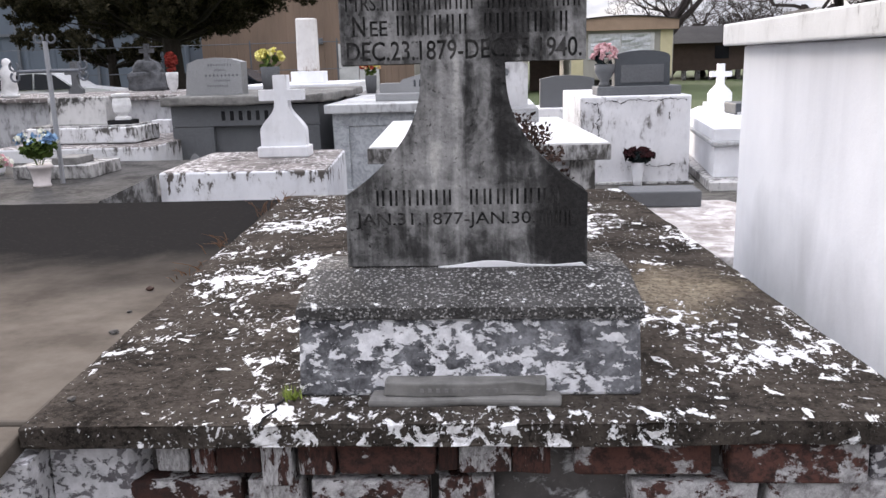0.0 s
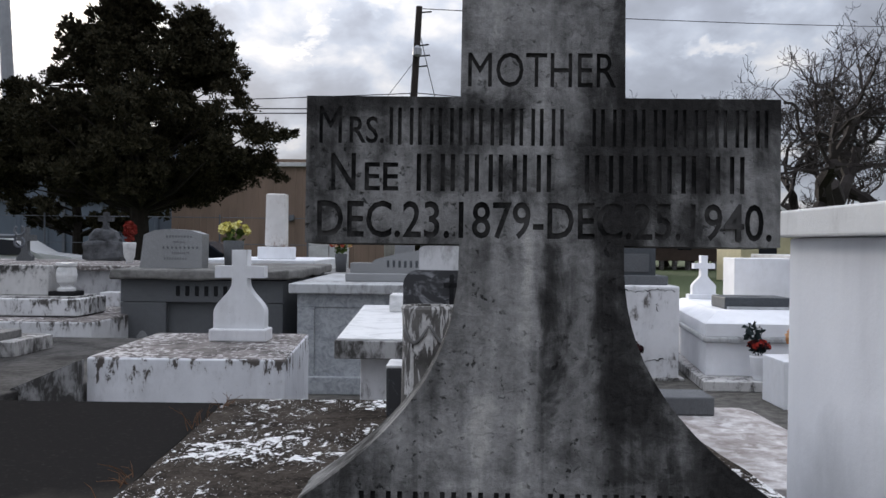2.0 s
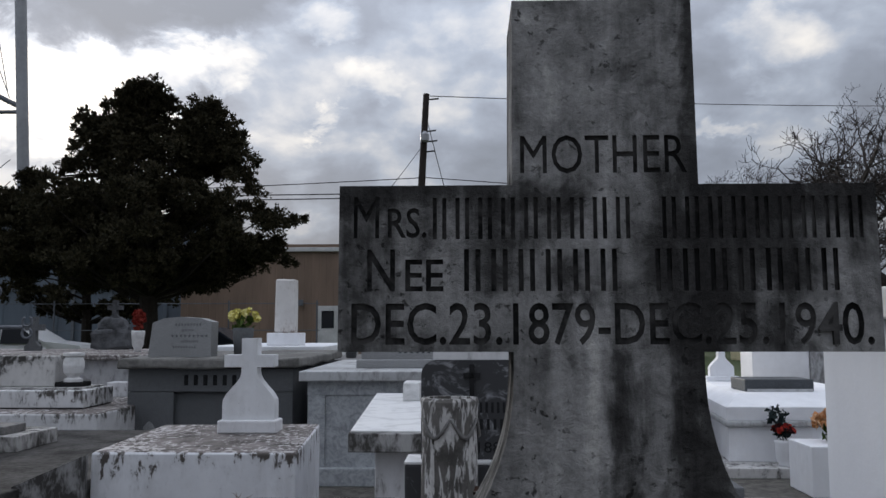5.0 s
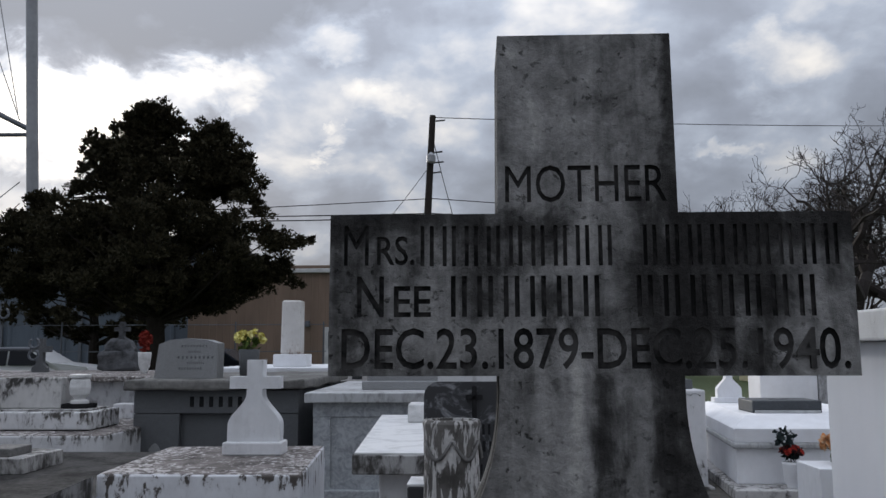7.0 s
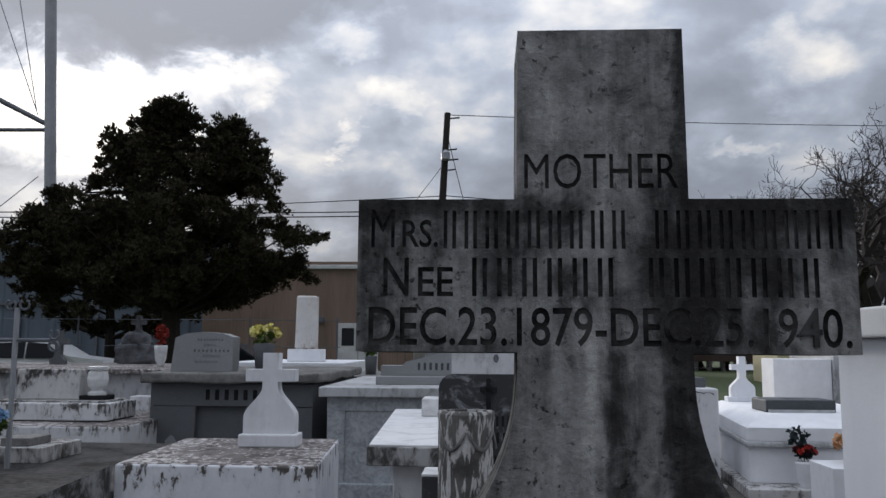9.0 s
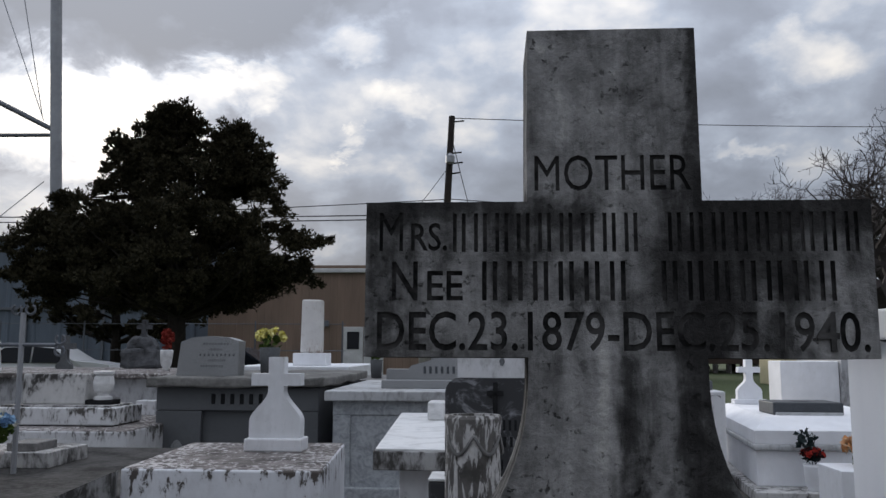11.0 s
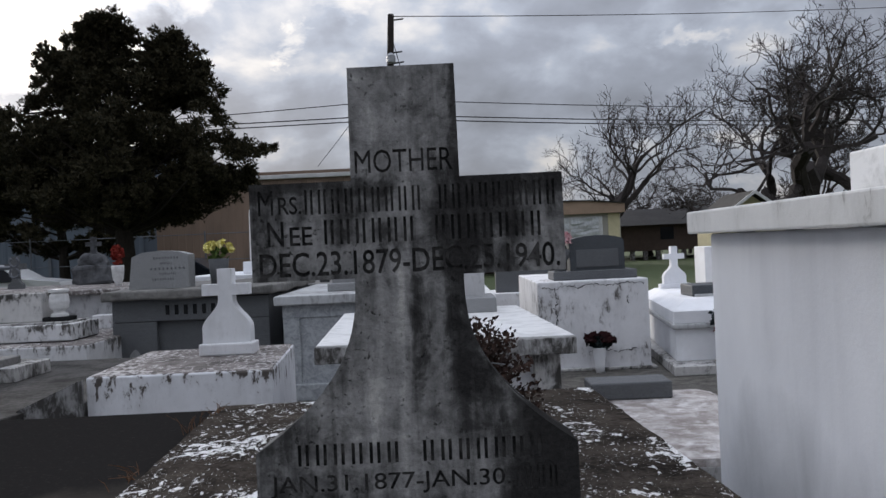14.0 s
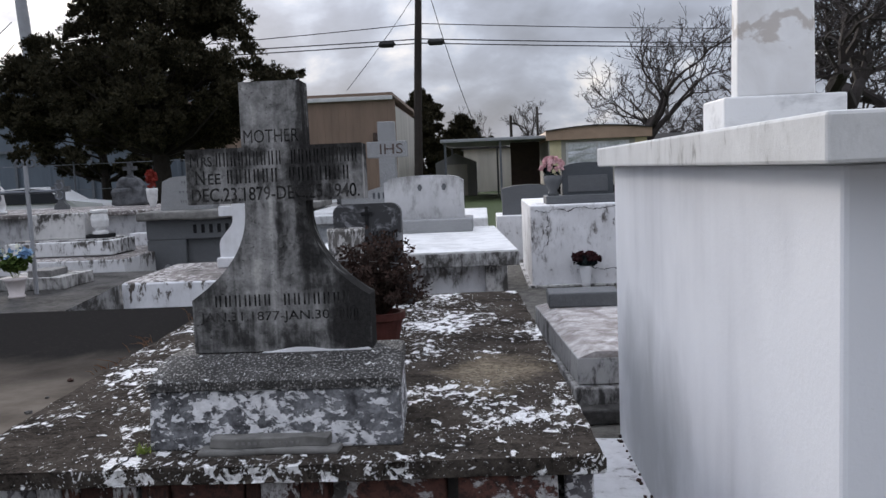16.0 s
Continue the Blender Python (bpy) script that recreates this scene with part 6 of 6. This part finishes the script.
part("roof", prism([(-0.4, -0.6), (9.4, -0.6), (9.4, 8.6), (-0.4, 8.6)], 2.1, 3.2, top=[(1.2, 3.8), (7.8, 3.8), (7.8, 4.2), (1.2, 4.2)]), M["roof_dark"], dh)
for k in range(12):
    part("pier", box(k * 0.78, k * 0.78 + 0.25, 0.05, 0.3, 0, 0.55), M["mortar"], dh)
for x in (2.6, 5.2):
    part("window", box(x, x + 0.8, -0.05, -0.004, 1.2, 1.95), M["pane"], dh)
yh = thing("yellow_house", (11.0, 33.5, 0), "pale yellow gabled cottage with white trim", "house")
part("wall", upright([(0.3, 0), (2.9, 0), (2.9, 1.95), (1.6, 2.9), (0.3, 1.95)], 0, 3), M["yellow_wall"], yh)
part("roof", upright([(0, 1.80), (1.6, 2.96), (3.2, 1.80), (3.2, 1.90), (1.6, 3.08), (0, 1.90)], -0.4, 3.3), M["roof_dark"], yh)
part("bargeboard", upright([(-0.02, 1.78), (1.6, 2.95), (3.22, 1.78), (3.22, 1.91), (1.6, 3.09), (-0.02, 1.91)], -0.46, -0.402), M["trim_white"], yh)
part("window", box(1.0, 1.7, -0.05, -0.004, 1.1, 2.0), M["pane"], yh)

# ---- cars ----
def car(at, turn, body_mat, label):
    t = thing("car", at, label, "car", turn=turn)
    o = [(-2.2, 0.25), (2.2, 0.25), (2.25, 0.6), (2.1, 0.85), (1.0, 0.98), (0.35, 1.38), (-0.3, 1.45), (-1.2, 1.40), (-1.75, 1.02), (-2.2, 0.95), (-2.28, 0.6)]
    b = upright(o, -0.86, 0.86, bevel=0.06, seg=3)
    for v in b.verts:
        if v.co.z > 0.95:
            v.co.y *= 1 - 0.30 * (v.co.z - 0.95)
    part("body", b, body_mat, t, smooth=False)
    for s in (-1, 1):
        for name, q in (("front_window", [(0.98, 0.90), (0.34, 1.35), (-0.28, 1.40), (-0.28, 0.90)]), ("rear_window", [(-0.34, 0.90), (-0.34, 1.40), (-1.18, 1.365), (-1.68, 0.98), (-1.68, 0.90)])):
            g = upright(q if s < 0 else q, 0.0, 0.02)
            for v in g.verts:
                v.co.y = s * (0.866 * (1 - 0.30 * max(0, v.co.z - 0.95)) + 0.004 + (0.008 if v.co.y > 0.01 else 0))
            part(name, g, M["car_glass"], t)
    for x in (-1.4, 1.38):
        for y in (-0.78, 0.78):
            wh = bmesh.new()
            bmesh.ops.create_cone(wh, cap_ends=True, segments=20, radius1=0.32, radius2=0.32, depth=0.2, matrix=pose(x, y, 0.32, 90, 0, 0))
            wheel = part("wheel", wh, M["tyre"], t)
            rm = bmesh.new()
            bmesh.ops.create_cone(rm, cap_ends=True, segments=16, radius1=0.2, radius2=0.2, depth=0.22, matrix=pose(x, y, 0.32, 90, 0, 0))
            part("rim", rm, M["steel"], wheel)
    return t


car((-14.0, 26.6, 0), 4, M["car_white"], "white saloon car parked beyond the graves")
car((-8.2, 27.2, 0), 0, M["car_dark"], "dark saloon car parked beyond the graves")

# ---- poles and wires ----
up = thing("utility_pole", (-1.7, 32, 0), "dark wooden utility pole with insulators and lamp", "pole", turn=0)
part("shaft", tube(bmesh.new(), [(-0.24, 0, 0), (-0.05, 0, 5), (0.22, 0, 10.4)], [0.17, 0.15, 0.12], 10), M["pole_wood"], up)
for z, l in ((10.15, 0.55), (8.9, 0.45), (8.5, 0.5), (8.1, 0.4)):
    b = part("insulator_arm", tube(bmesh.new(), [(0.15, -0.05, z), (0.15 + l, -0.05, z + 0.05)], 0.03, 6), M["wire"], up)
part("street_lamp", lathe([(0.04, 0), (0.17, 0.05), (0.17, 0.3), (0.05, 0.42)], 12, at=(0.17, -0.25, 8.45)), M["steel"], up)


def cable(a, b, sag, r, label="thin black overhead cable"):
    pts = []
    for k in range(17):
        f = k / 16
        p = Vector(a).lerp(Vector(b), f)
        p.z -= 4 * sag * f * (1 - f)
        pts.append(p)
    single("overhead_cable", tube(bmesh.new(), pts, r, 4), M["wire"], (0, 0, 0), label, "cable", group="overhead cables")


TOP = (-1.5, 31.9)
for z, rise, fall, sag, r in ((10.3, 4.9, 0, 0.3, 0.018), (7.1, 1.6, -0.9, 0.35, 0.02), (6.52, 1.3, 0.3, 0.3, 0.026), (6.36, 1.2, 0.2, 0.3, 0.026)):
    cable((*TOP, z), (40, 52, z + rise), sag, r)
    if z < 10:
        cable((*TOP, z), (-40, 30, z + fall), sag, r)
cable((*TOP, 9.6), (0.6, 37, 2.8), 0.5, 0.02, "service drop cable to the trailer")
cable((*TOP, 8.5), (-4.4, 31, 4.6), 0.1, 0.012, "thin guy wire of the pole")
for x in (-2.89, -0.98):
    part("splice", tube(bmesh.new(), [(-0.33, 0, 0), (-0.25, 0, 0), (0.25, 0, 0), (0.33, 0, 0)], [0.03, 0.13, 0.13, 0.03], 8), M["wire"], thing("cable_splice", (x, 31.9, 6.38), "black splice case hanging on the overhead cable", "splice case"))
for x, y, h in ((3.3, 75, 6.05), (6.7, 90, 7.75)):
    p = thing("utility_pole", (x, y, 0), "distant wooden utility pole", "pole")
    part("shaft", tube(bmesh.new(), [(0, 0, 0), (0, 0, h)], [0.16, 0.12], 8), M["pole_wood"], p)
    part("crossarm", box(-0.1, 0.55, -0.06, 0.06, h - 0.8, h - 0.68), M["pole_wood"], p)

tower = thing("water_tower_leg", (0, 0, 0), "pale steel leg and bracing of a water tower", "tower")
part("leg", tube(bmesh.new(), [(-21.15, 40, 0), (-22.6, 40, 24)], 0.28, 14), M["steel"], tower)
part("strut", tube(bmesh.new(), [(-22.1, 40, 12.0), (-34, 40, 12.1)], 0.10, 8), M["steel_dark"], tower)
part("brace", tube(bmesh.new(), [(-22.1, 40, 12.3), (-34, 40, 18.3)], 0.13, 8), M["steel_dark"], tower)
for a, b in (((-22.5, 39.9, 12.7), (-27, 39.9, 24)), ((-22.6, 39.9, 13.0), (-25, 39.9, 24)), ((-22.3, 39.9, 9.6), (-31, 39.9, 2.5)), ((-22.2, 39.8, 8.5), (-29.5, 39.8, 1.5)), ((-25.5, 39.7, 9.5), (-22.5, 39.7, 2.5))):
    part("tie_rod", tube(bmesh.new(), [a, b], 0.025, 5), M["steel"], tower)

# ---- bricks of the tomb ----
for x, y, z, w, d, h, turn, k, washed in tomb_bricks:
    ob = new("brick", brick_shapes[k + (7 if washed else 0)])
    ob.parent = tomb
    ob.matrix_local = pose(x, y, z, 0, 0, turn) @ Matrix.Diagonal((w, d, h, 1))
